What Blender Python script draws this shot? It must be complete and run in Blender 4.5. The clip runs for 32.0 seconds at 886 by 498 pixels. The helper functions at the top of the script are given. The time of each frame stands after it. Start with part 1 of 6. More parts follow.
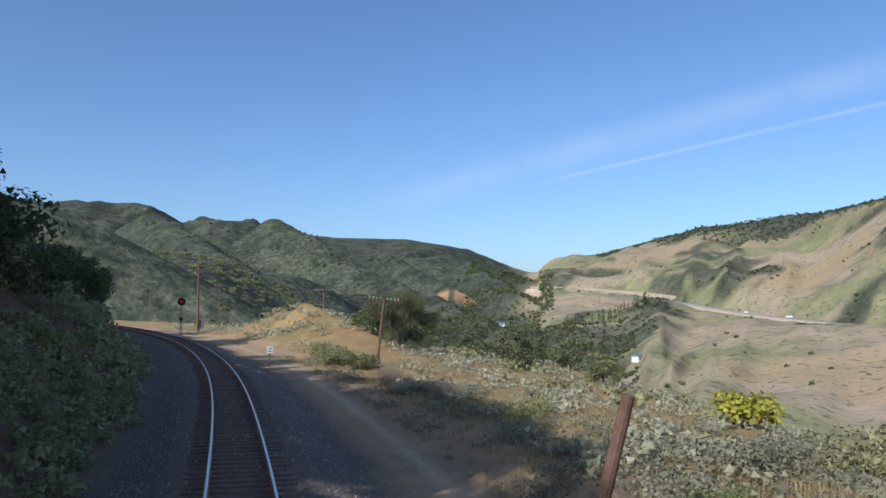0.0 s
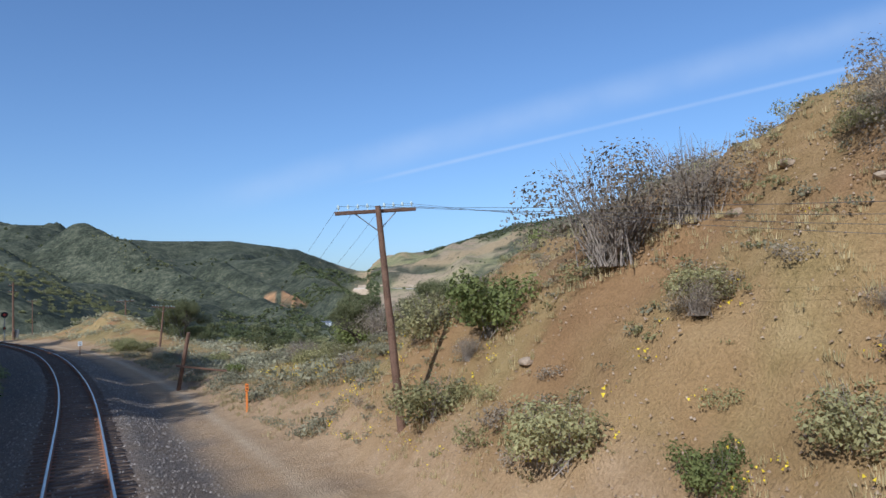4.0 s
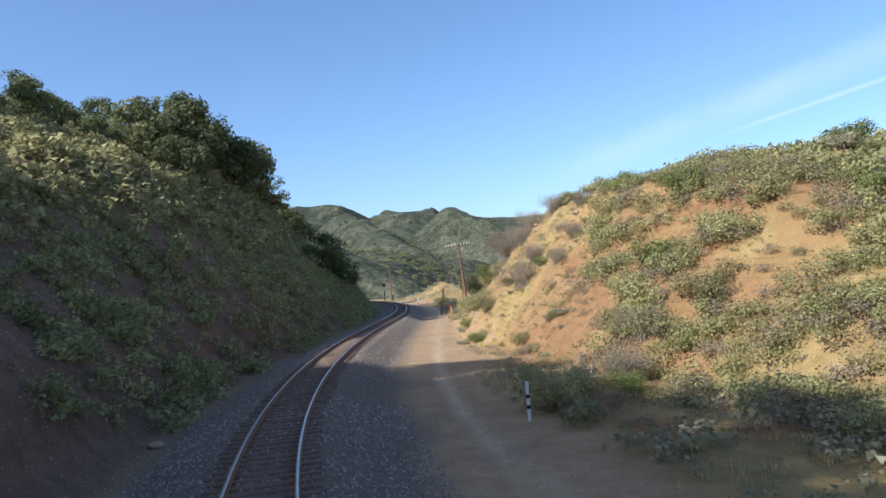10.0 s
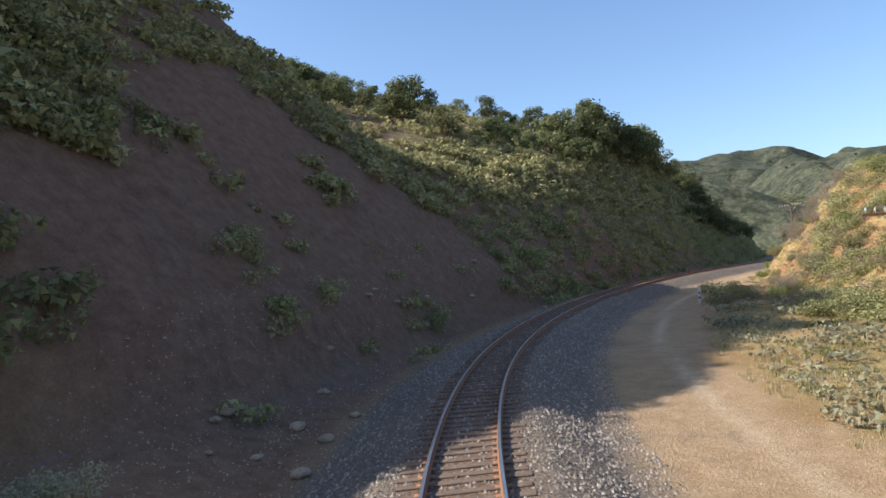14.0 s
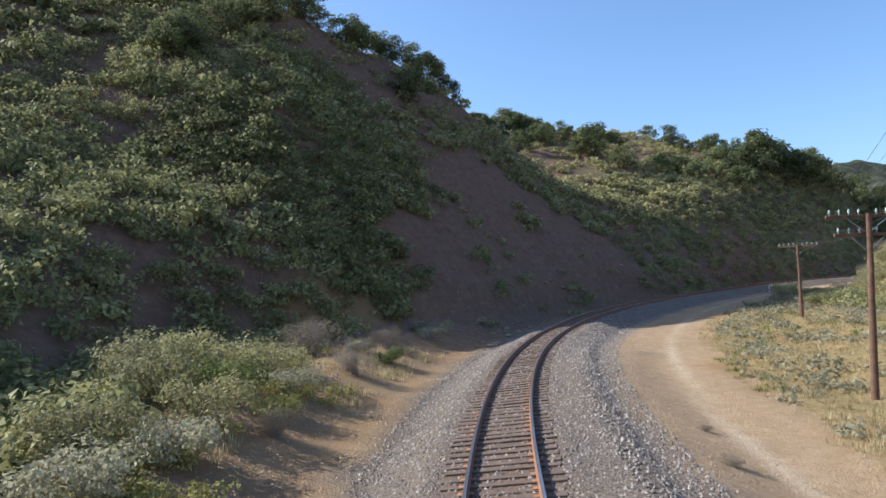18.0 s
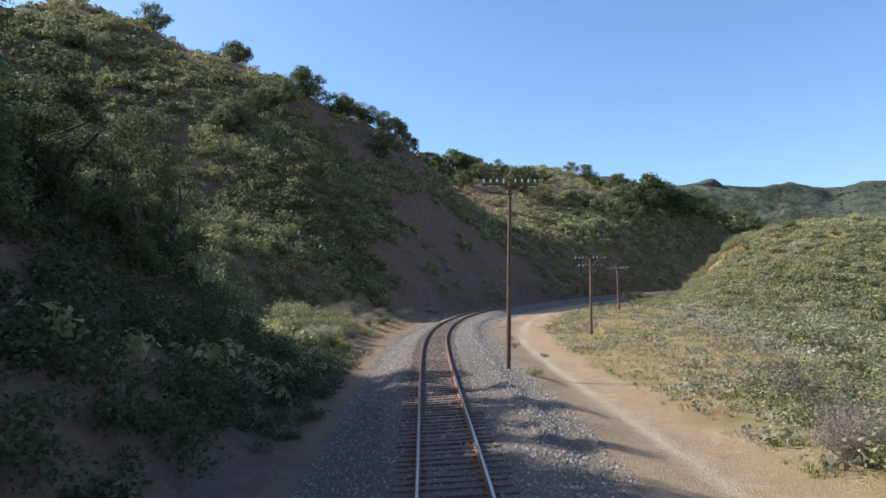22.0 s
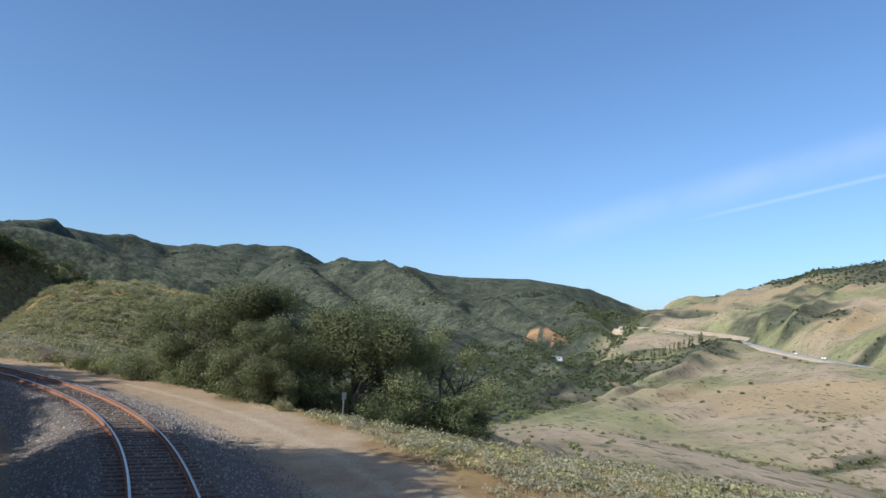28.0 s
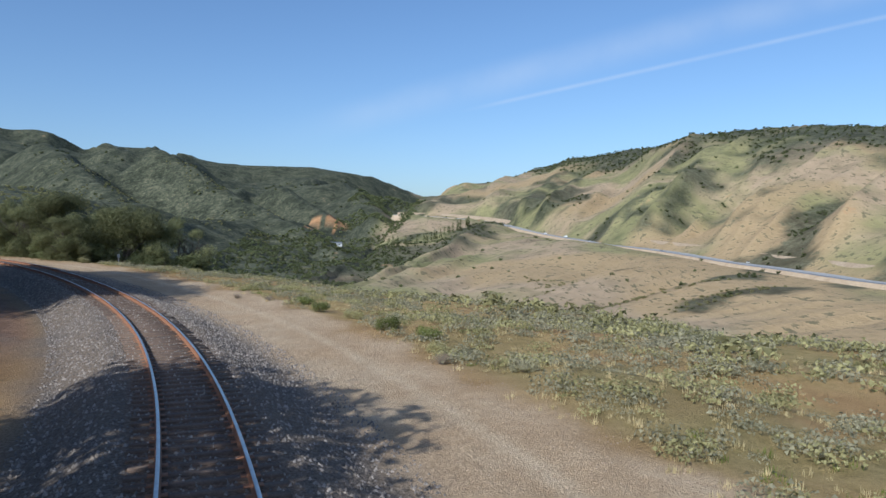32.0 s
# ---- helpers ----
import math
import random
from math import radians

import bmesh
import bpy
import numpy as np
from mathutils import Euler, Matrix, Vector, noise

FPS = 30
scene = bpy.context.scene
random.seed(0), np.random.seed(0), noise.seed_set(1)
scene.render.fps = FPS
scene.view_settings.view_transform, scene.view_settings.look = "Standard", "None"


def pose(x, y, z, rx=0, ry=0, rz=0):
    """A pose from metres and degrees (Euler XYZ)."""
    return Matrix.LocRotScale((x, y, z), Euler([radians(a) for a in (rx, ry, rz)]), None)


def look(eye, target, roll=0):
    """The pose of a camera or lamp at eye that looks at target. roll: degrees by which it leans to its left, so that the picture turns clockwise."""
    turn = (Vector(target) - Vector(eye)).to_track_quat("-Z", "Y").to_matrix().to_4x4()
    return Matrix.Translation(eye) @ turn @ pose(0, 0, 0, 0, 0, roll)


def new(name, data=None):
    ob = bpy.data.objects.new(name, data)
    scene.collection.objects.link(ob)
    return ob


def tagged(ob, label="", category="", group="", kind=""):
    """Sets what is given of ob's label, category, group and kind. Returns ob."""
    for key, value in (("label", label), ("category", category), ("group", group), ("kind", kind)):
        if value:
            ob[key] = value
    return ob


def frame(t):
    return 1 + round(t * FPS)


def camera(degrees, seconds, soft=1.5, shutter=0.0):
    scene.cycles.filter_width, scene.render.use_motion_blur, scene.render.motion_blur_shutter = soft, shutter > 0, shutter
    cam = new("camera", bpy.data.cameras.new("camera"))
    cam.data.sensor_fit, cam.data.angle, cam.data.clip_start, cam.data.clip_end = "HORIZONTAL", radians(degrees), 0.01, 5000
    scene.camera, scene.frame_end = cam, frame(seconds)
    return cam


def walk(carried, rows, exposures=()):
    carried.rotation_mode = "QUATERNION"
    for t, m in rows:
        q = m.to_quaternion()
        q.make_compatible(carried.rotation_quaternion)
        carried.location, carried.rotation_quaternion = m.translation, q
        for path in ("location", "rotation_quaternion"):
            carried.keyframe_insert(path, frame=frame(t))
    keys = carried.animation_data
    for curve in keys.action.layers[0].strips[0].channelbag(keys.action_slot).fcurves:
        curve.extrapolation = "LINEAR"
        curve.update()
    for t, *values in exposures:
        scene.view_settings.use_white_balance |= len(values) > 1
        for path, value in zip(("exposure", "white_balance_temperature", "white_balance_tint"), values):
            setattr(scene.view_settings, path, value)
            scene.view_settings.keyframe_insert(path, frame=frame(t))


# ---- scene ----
EXPOSURES = [(0.0, -0.03, 5350, 10), (5.0, -0.15, 5250, 10), (6.0, -0.12, 5250, 10), (7.0, 0.15, 5350, 10), (8.0, 0.3, 5400, 10), (10.0, 0.5, 5650, 10), (12.0, 0.75, 6150, 10), (13.0, 0.7, 6150, 10), (16.0, 0.6, 5900, 10), (20.0, 0.62, 5500, 9), (22.0, 0.55, 5550, 9), (24.0, 0.42, 5450, 8), (27.0, 0.12, 5400, 7), (29.0, 0.12, 5600, 8), (30.0, 0.15, 5650, 8), (31.0, -0.08, 5450, 8), (32.0, -0.1, 5450, 8)]
# == path ==
cam = camera(64.22, 32.0)

# seconds, x, y, z, yaw, pitch, roll
CAM_ROWS = [
    (0.0, 0.05, 0.03, 4.29, 12.32, 4.55, -0.26),
    (0.5, 1.88, -3.75, 4.27, 8.08, 4.79, -0.44),
    (1.0, 3.69, -7.56, 4.25, 5.70, 4.90, -0.60),
    (1.5, 5.52, -11.41, 4.23, 3.16, 4.68, -0.61),
    (2.0, 7.38, -15.27, 4.21, 0.02, 4.76, -0.35),
    (2.5, 9.26, -19.16, 4.20, -1.20, 4.89, 0.36),
    (3.0, 11.19, -23.06, 4.19, -1.72, 4.83, 0.98),
    (3.5, 13.17, -26.97, 4.16, -1.60, 4.59, 1.56),
    (4.0, 15.17, -30.90, 4.12, -1.13, 4.19, 2.25),
    (4.5, 17.20, -34.82, 4.07, -0.62, 3.62, 3.22),
    (5.0, 19.24, -38.70, 4.00, -0.10, 2.89, 4.50),
    (5.5, 21.33, -42.52, 3.92, 0.61, 1.23, 4.63),
    (6.0, 23.48, -46.26, 3.82, 1.78, 1.06, 4.91),
    (6.5, 25.71, -49.93, 3.71, 3.11, 0.75, 4.81),
    (7.0, 28.01, -53.52, 3.59, 5.44, 1.06, 4.73),
    (7.5, 30.40, -57.02, 3.48, 9.67, 1.57, 4.33),
    (8.0, 32.91, -60.39, 3.36, 14.13, 2.24, 4.34),
    (8.5, 35.55, -63.62, 3.25, 16.17, 2.59, 4.41),
    (9.0, 38.29, -66.73, 3.14, 18.56, 2.97, 4.39),
    (9.5, 41.13, -69.70, 3.03, 23.90, 3.23, 4.25),
    (10.0, 44.08, -72.52, 2.92, 27.15, 3.15, 4.35),
    (10.5, 47.13, -75.19, 2.82, 29.60, 3.34, 4.38),
    (11.0, 50.26, -77.72, 2.71, 31.41, 3.51, 4.42),
    (11.5, 53.49, -80.08, 2.60, 39.66, 3.19, 4.06),
    (12.0, 56.78, -82.29, 2.50, 49.39, 1.97, 3.99),
    (12.5, 60.15, -84.37, 2.40, 53.77, 1.32, 4.10),
    (13.0, 63.62, -86.31, 2.29, 57.55, 1.09, 4.37),
    (13.5, 67.19, -88.10, 2.19, 60.32, 1.44, 4.36),
    (14.0, 70.84, -89.76, 2.09, 61.86, 1.72, 4.14),
    (14.5, 74.57, -91.28, 1.98, 62.45, 1.94, 3.73),
    (15.0, 78.37, -92.63, 1.88, 63.70, 2.16, 3.24),
    (15.5, 82.22, -93.86, 1.79, 67.19, 2.45, 2.77),
    (16.0, 86.12, -95.01, 1.70, 73.21, 2.82, 2.33),
    (16.5, 90.06, -96.08, 1.61, 76.97, 3.00, 1.85),
    (17.0, 94.04, -97.10, 1.53, 78.18, 3.08, 1.88),
    (17.5, 98.05, -98.08, 1.45, 78.52, 2.90, 2.20),
    (18.0, 102.10, -99.05, 1.37, 78.81, 2.82, 2.49),
    (18.5, 106.18, -100.03, 1.30, 78.94, 2.82, 2.66),
    (19.0, 110.28, -101.02, 1.23, 79.06, 2.80, 2.57),
    (19.5, 114.42, -102.02, 1.15, 78.75, 2.98, 2.09),
    (20.0, 118.58, -103.02, 1.07, 78.52, 3.28, 2.18),
    (20.5, 122.77, -104.03, 0.99, 78.34, 3.24, 1.95),
    (21.0, 126.99, -105.10, 0.91, 78.09, 3.33, 1.66),
    (21.5, 131.22, -106.25, 0.83, 77.10, 3.39, 1.47),
    (22.0, 135.45, -107.54, 0.74, 74.73, 3.37, 1.30),
    (22.5, 139.69, -108.95, 0.64, 72.18, 3.39, 1.19),
    (23.0, 143.90, -110.52, 0.53, 68.47, 3.59, 0.89),
    (23.5, 148.10, -112.25, 0.41, 60.59, 4.02, 0.88),
    (24.0, 152.27, -114.15, 0.28, 52.68, 4.61, 0.54),
    (24.5, 156.35, -116.31, 0.13, 47.06, 5.43, 0.04),
    (25.0, 160.32, -118.76, -0.03, 43.68, 6.20, -0.61),
    (25.5, 164.13, -121.53, -0.20, 40.52, 6.86, -1.36),
    (26.0, 167.79, -124.57, -0.37, 37.04, 7.23, -1.99),
    (26.5, 171.33, -127.81, -0.53, 33.30, 7.34, -2.49),
    (27.0, 174.78, -131.21, -0.67, 29.70, 7.33, -2.69),
    (27.5, 178.15, -134.75, -0.80, 26.64, 7.35, -2.43),
    (28.0, 181.41, -138.44, -0.91, 24.17, 7.43, -1.68),
    (28.5, 184.56, -142.29, -1.01, 23.52, 3.51, -1.56),
    (29.0, 187.59, -146.30, -1.09, 22.65, -0.99, -1.28),
    (29.5, 190.50, -150.45, -1.17, 20.11, -1.52, -0.92),
    (30.0, 193.27, -154.75, -1.26, 17.33, -2.33, -0.66),
    (30.5, 195.90, -159.19, -1.35, 14.69, -2.29, -0.45),
    (31.0, 198.36, -163.78, -1.44, 11.91, -2.33, -0.35),
    (31.5, 200.67, -168.50, -1.53, 8.01, -1.96, -0.18),
    (32.0, 202.85, -173.33, -1.62, 7.04, -1.41, -0.07),
]
walk(cam, [(t, pose(x, y, z, 90 + pitch, roll, yaw)) for t, x, y, z, yaw, pitch, roll in CAM_ROWS], EXPOSURES)

# the railway's line: heading every 8 m, grade and cant every 32 m
HEADINGS = [49.1, 46.8, 44.6, 42.3, 40.2, 38.0, 36.1, 34.2, 32.4, 30.7, 29.7, 28.9, 27.6, 26.4, 25.9, 26.1, 26.6, 26.7, 27.2, 29.1, 31.6, 35.1, 39.9, 44.2, 49.4, 54.9, 59.3, 64.5, 68.6, 72.1, 74.6, 75.8, 76.3, 76.3, 76.6, 75.2, 72.3, 68.7, 65.4, 59.2, 51.9, 47.3, 44.2, 40.8, 37.1, 33.8, 30.3, 26.6, 23.9, 22.0, 21.0, 20.5, 20.5]
GRADES = [-0.97, -1.08, -1.32, -0.74, -0.22, -2.71, -2.64, -2.59, -1.69, -1.99, -3.8, -1.63, -1.78, -1.47, -1.32]
CANTS = [-0.09, -0.14, -0.15, -1.46, 2.09, 0.03, 0.61, 5.39, 2.1, 1.43, -1.42, -0.61, -1.02, -0.5, -0.3]
# == end of path ==

# ---- sky and sun ----
SUN_YAW, SUN_EL = 153.0, 35.0
world = bpy.data.worlds.new("sky")
scene.world = world
world.use_nodes = True
wn = world.node_tree.nodes
wl = world.node_tree.links
wn.clear()
w_out = wn.new("ShaderNodeOutputWorld")
w_bg = wn.new("ShaderNodeBackground")
w_sky = wn.new("ShaderNodeTexSky")
w_sky.sky_type = "NISHITA"
w_sky.sun_disc = False
w_sky.sun_elevation = radians(SUN_EL)
w_sky.sun_rotation = radians(-SUN_YAW)
w_sky.altitude = 300
w_sky.air_density = 1.0
w_sky.dust_density = 1.6
w_sky.ozone_density = 3.0
w_bg.inputs["Strength"].default_value = 0.137
w_co = wn.new("ShaderNodeTexCoord")


def trail(colour, axis, width, strength, start, end):
    """A straight vapour trail: a thin band of paler sky round a great circle, from start to end along x."""
    d = wn.new("ShaderNodeVectorMath")
    d.operation = "DOT_PRODUCT"
    d.inputs[1].default_value = axis
    wl.new(w_co.outputs["Generated"], d.inputs[0])
    a = wn.new("ShaderNodeMath")
    a.operation = "ABSOLUTE"
    wl.new(d.outputs["Value"], a.inputs[0])
    m = wn.new("ShaderNodeMapRange")
    m.interpolation_type = "SMOOTHSTEP"
    m.inputs[1].default_value, m.inputs[2].default_value, m.inputs[3].default_value, m.inputs[4].default_value = 0.0, width, strength, 0.0
    wl.new(a.outputs[0], m.inputs[0])
    x = wn.new("ShaderNodeSeparateXYZ")
    wl.new(w_co.outputs["Generated"], x.inputs[0])
    e = wn.new("ShaderNodeMapRange")
    e.interpolation_type = "SMOOTHSTEP"
    e.inputs[1].default_value, e.inputs[2].default_value = start, end
    wl.new(x.outputs["X"], e.inputs[0])
    nz = wn.new("ShaderNodeTexNoise")
    nz.inputs["Scale"].default_value = 14.0
    nz.inputs["Detail"].default_value = 5.0
    wl.new(w_co.outputs["Generated"], nz.inputs["Vector"])
    up = wn.new("ShaderNodeMapRange")
    up.inputs[1].default_value, up.inputs[2].default_value = 0.0, 0.05
    wl.new(x.outputs["Z"], up.inputs[0])
    fwd = wn.new("ShaderNodeMapRange")
    fwd.inputs[1].default_value, fwd.inputs[2].default_value = 0.3, 0.6
    wl.new(x.outputs["Y"], fwd.inputs[0])
    k = m.outputs[0]
    for o in (e.outputs[0], nz.outputs["Fac"], up.outputs[0], fwd.outputs[0]):
        q = wn.new("ShaderNodeMath")
        q.operation = "MULTIPLY"
        wl.new(k, q.inputs[0])
        wl.new(o, q.inputs[1])
        k = q.outputs[0]
    mx = wn.new("ShaderNodeMix")
    mx.data_type = "RGBA"
    wl.new(k, mx.inputs[0])
    wl.new(colour, mx.inputs[6])
    mx.inputs[7].default_value = (5.2, 5.6, 6.2, 1)
    return mx.outputs[2]


sky = trail(w_sky.outputs[0], (0.1943, 0.1831, -0.9637), 0.0045, 0.55, -0.12, 0.0)
sky = trail(sky, (0.223, 0.2133, -0.9512), 0.032, 0.42, -0.4, -0.1)
wl.new(sky, w_bg.inputs["Color"])
wl.new(w_bg.outputs[0], w_out.inputs["Surface"])

sun_data = bpy.data.lights.new("sun", "SUN")
sun_data.energy = 4.9
sun_data.angle = radians(0.5)
sun_data.color = (1.0, 0.93, 0.82)
sun = new("sun", sun_data)
sd = Vector((-math.sin(radians(SUN_YAW)) * math.cos(radians(SUN_EL)), math.cos(radians(SUN_YAW)) * math.cos(radians(SUN_EL)), math.sin(radians(SUN_EL))))
sun.matrix_world = look(sd * 200, (0, 0, 0))


# ---- materials ----
def nodes_of(name, rough=0.9, spec=0.3):
    m = bpy.data.materials.new(name)
    m.use_nodes = True
    t = m.node_tree
    b = t.nodes["Principled BSDF"]
    b.inputs["Roughness"].default_value = rough
    b.inputs["Specular IOR Level"].default_value = spec
    return m, t, b


def noise_tex(t, scale, detail=4.0, rough=0.6, coords=None):
    n = t.nodes.new("ShaderNodeTexNoise")
    n.inputs["Scale"].default_value = scale
    n.inputs["Detail"].default_value = detail
    n.inputs["Roughness"].default_value = rough
    if coords is None:
        g = t.nodes.new("ShaderNodeNewGeometry")
        coords = g.outputs["Position"]
    t.links.new(coords, n.inputs["Vector"])
    return n


def ramp(t, fac, stops):
    r = t.nodes.new("ShaderNodeValToRGB")
    e = r.color_ramp.elements
    while len(e) < len(stops):
        e.new(0.5)
    for el, (p, c) in zip(e, stops):
        el.position = p
        el.color = (*c, 1)
    t.links.new(fac, r.inputs["Fac"])
    return r


def mix(t, fac, a, b, blend="MIX"):
    n = t.nodes.new("ShaderNodeMix")
    n.data_type = "RGBA"
    n.blend_type = blend
    for sock, v in ((n.inputs[0], fac), (n.inputs[6], a), (n.inputs[7], b)):
        if isinstance(v, (int, float)):
            sock.default_value = v
        elif isinstance(v, tuple):
            sock.default_value = (*v, 1)
        else:
            t.links.new(v, sock)
    return n.outputs[2]


def bump(t, b, height, strength, dist):
    n = t.nodes.new("ShaderNodeBump")
    n.inputs["Strength"].default_value = strength
    n.inputs["Distance"].default_value = dist
    t.links.new(height, n.inputs["Height"])
    t.links.new(n.outputs["Normal"], b.inputs["Normal"])


def attr(t, name):
    n = t.nodes.new("ShaderNodeAttribute")
    n.attribute_name = name
    return n


def plain(name, a, b_, scale, rough=0.85, metal=0.0, bump_by=0.2, dist=0.02, spec=0.3):
    """Two-tone surface with noise at two scales and a little relief."""
    m, t, b = nodes_of(name, rough, spec)
    n1 = noise_tex(t, scale)
    n2 = noise_tex(t, scale * 7)
    c = ramp(t, n1.outputs["Fac"], [(0.3, a), (0.7, b_)])
    c2 = mix(t, 0.35, c.outputs[0], ramp(t, n2.outputs["Fac"], [(0.3, tuple(x * 0.55 for x in a)), (0.7, tuple(min(1, x * 1.25) for x in b_))]).outputs[0])
    t.links.new(c2, b.inputs["Base Color"])
    b.inputs["Metallic"].default_value = metal
    bump(t, b, n2.outputs["Fac"], bump_by, dist)
    return m


def leafy(name, dark, light, trans=0.35, rough=0.7):
    """Leaves: each one a little different, some light passing through."""
    m, t, b = nodes_of(name, rough, 0.15)
    g = t.nodes.new("ShaderNodeNewGeometry")
    o = t.nodes.new("ShaderNodeObjectInfo")
    n = noise_tex(t, 0.45, 3.0)
    c = ramp(t, g.outputs["Random Per Island"], [(0.0, dark), (0.75, light), (1.0, tuple(min(1, x * 1.35) for x in light))])
    c2 = mix(t, 0.55, c.outputs[0], ramp(t, n.outputs["Fac"], [(0.35, dark), (0.65, light)]).outputs[0])
    h = t.nodes.new("ShaderNodeHueSaturation")
    mr = t.nodes.new("ShaderNodeMapRange")
    t.links.new(o.outputs["Random"], mr.inputs[0])
    mr.inputs[3].default_value, mr.inputs[4].default_value = 0.7, 1.25
    t.links.new(mr.outputs[0], h.inputs["Value"])
    t.links.new(c2, h.inputs["Color"])
    t.links.new(h.outputs[0], b.inputs["Base Color"])
    tr = t.nodes.new("ShaderNodeBsdfTranslucent")
    t.links.new(h.outputs[0], tr.inputs["Color"])
    ms = t.nodes.new("ShaderNodeMixShader")
    ms.inputs[0].default_value = trans
    t.links.new(b.outputs[0], ms.inputs[1])
    t.links.new(tr.outputs[0], ms.inputs[2])
    t.links.new(ms.outputs[0], t.nodes["Material Output"].inputs["Surface"])
    return m


def make_ground():
    m, t, b = nodes_of("earth", 0.95, 0.15)
    big = noise_tex(t, 0.22, 5.0, 0.65)
    mid = noise_tex(t, 1.6, 5.0, 0.7)
    fine = noise_tex(t, 14.0, 4.0, 0.7)
    soil = ramp(t, big.outputs["Fac"], [(0.3, (0.28, 0.172, 0.075)), (0.55, (0.41, 0.26, 0.115)), (0.75, (0.50, 0.34, 0.165))])
    red = ramp(t, mid.outputs["Fac"], [(0.3, (0.27, 0.135, 0.06)), (0.7, (0.42, 0.235, 0.115))])
    road = ramp(t, mid.outputs["Fac"], [(0.3, (0.42, 0.275, 0.15)), (0.7, (0.60, 0.42, 0.255))])
    grass = ramp(t, mid.outputs["Fac"], [(0.28, (0.27, 0.20, 0.075)), (0.5, (0.42, 0.30, 0.125)), (0.75, (0.53, 0.385, 0.18))])
    lush = ramp(t, mid.outputs["Fac"], [(0.3, (0.15, 0.15, 0.055)), (0.7, (0.26, 0.24, 0.105))])
    grit = ramp(t, fine.outputs["Fac"], [(0.3, (0.10, 0.08, 0.064)), (0.7, (0.30, 0.245, 0.195))])
    c = soil.outputs[0]
    c = mix(t, attr(t, "red").outputs["Fac"], c, red.outputs[0])
    # dark red-brown soil of the cutting, with its shade put into the colour
    shaded_soil = ramp(t, mid.outputs["Fac"], [(0.3, (0.17, 0.10, 0.066)), (0.7, (0.29, 0.18, 0.12))])
    c = mix(t, attr(t, "dark").outputs["Fac"], c, shaded_soil.outputs[0])
    c = mix(t, attr(t, "dry").outputs["Fac"], c, grass.outputs[0])
    c = mix(t, attr(t, "lush").outputs["Fac"], c, lush.outputs[0])
    c = mix(t, attr(t, "road").outputs["Fac"], c, road.outputs[0])
    c = mix(t, attr(t, "grit").outputs["Fac"], c, grit.outputs[0])
    c = mix(t, attr(t, "rust").outputs["Fac"], c, ramp(t, fine.outputs["Fac"], [(0.3, (0.13, 0.075, 0.045)), (0.7, (0.30, 0.19, 0.12))]).outputs[0])
    c = mix(t, attr(t, "pale").outputs["Fac"], c, ramp(t, mid.outputs["Fac"], [(0.3, (0.55, 0.40, 0.245)), (0.7, (0.68, 0.52, 0.34))]).outputs[0])
    c = mix(t, 0.5, c, ramp(t, fine.outputs["Fac"], [(0.28, (0.3, 0.3, 0.3)), (0.68, (1.0, 1.0, 1.0))]).outputs[0], "MULTIPLY")
    t.links.new(c, b.inputs["Base Color"])
    both = mix(t, 0.5, fine.outputs["Fac"], mid.outputs["Fac"])
    bump(t, b, both, 0.9, 0.16)
    return m


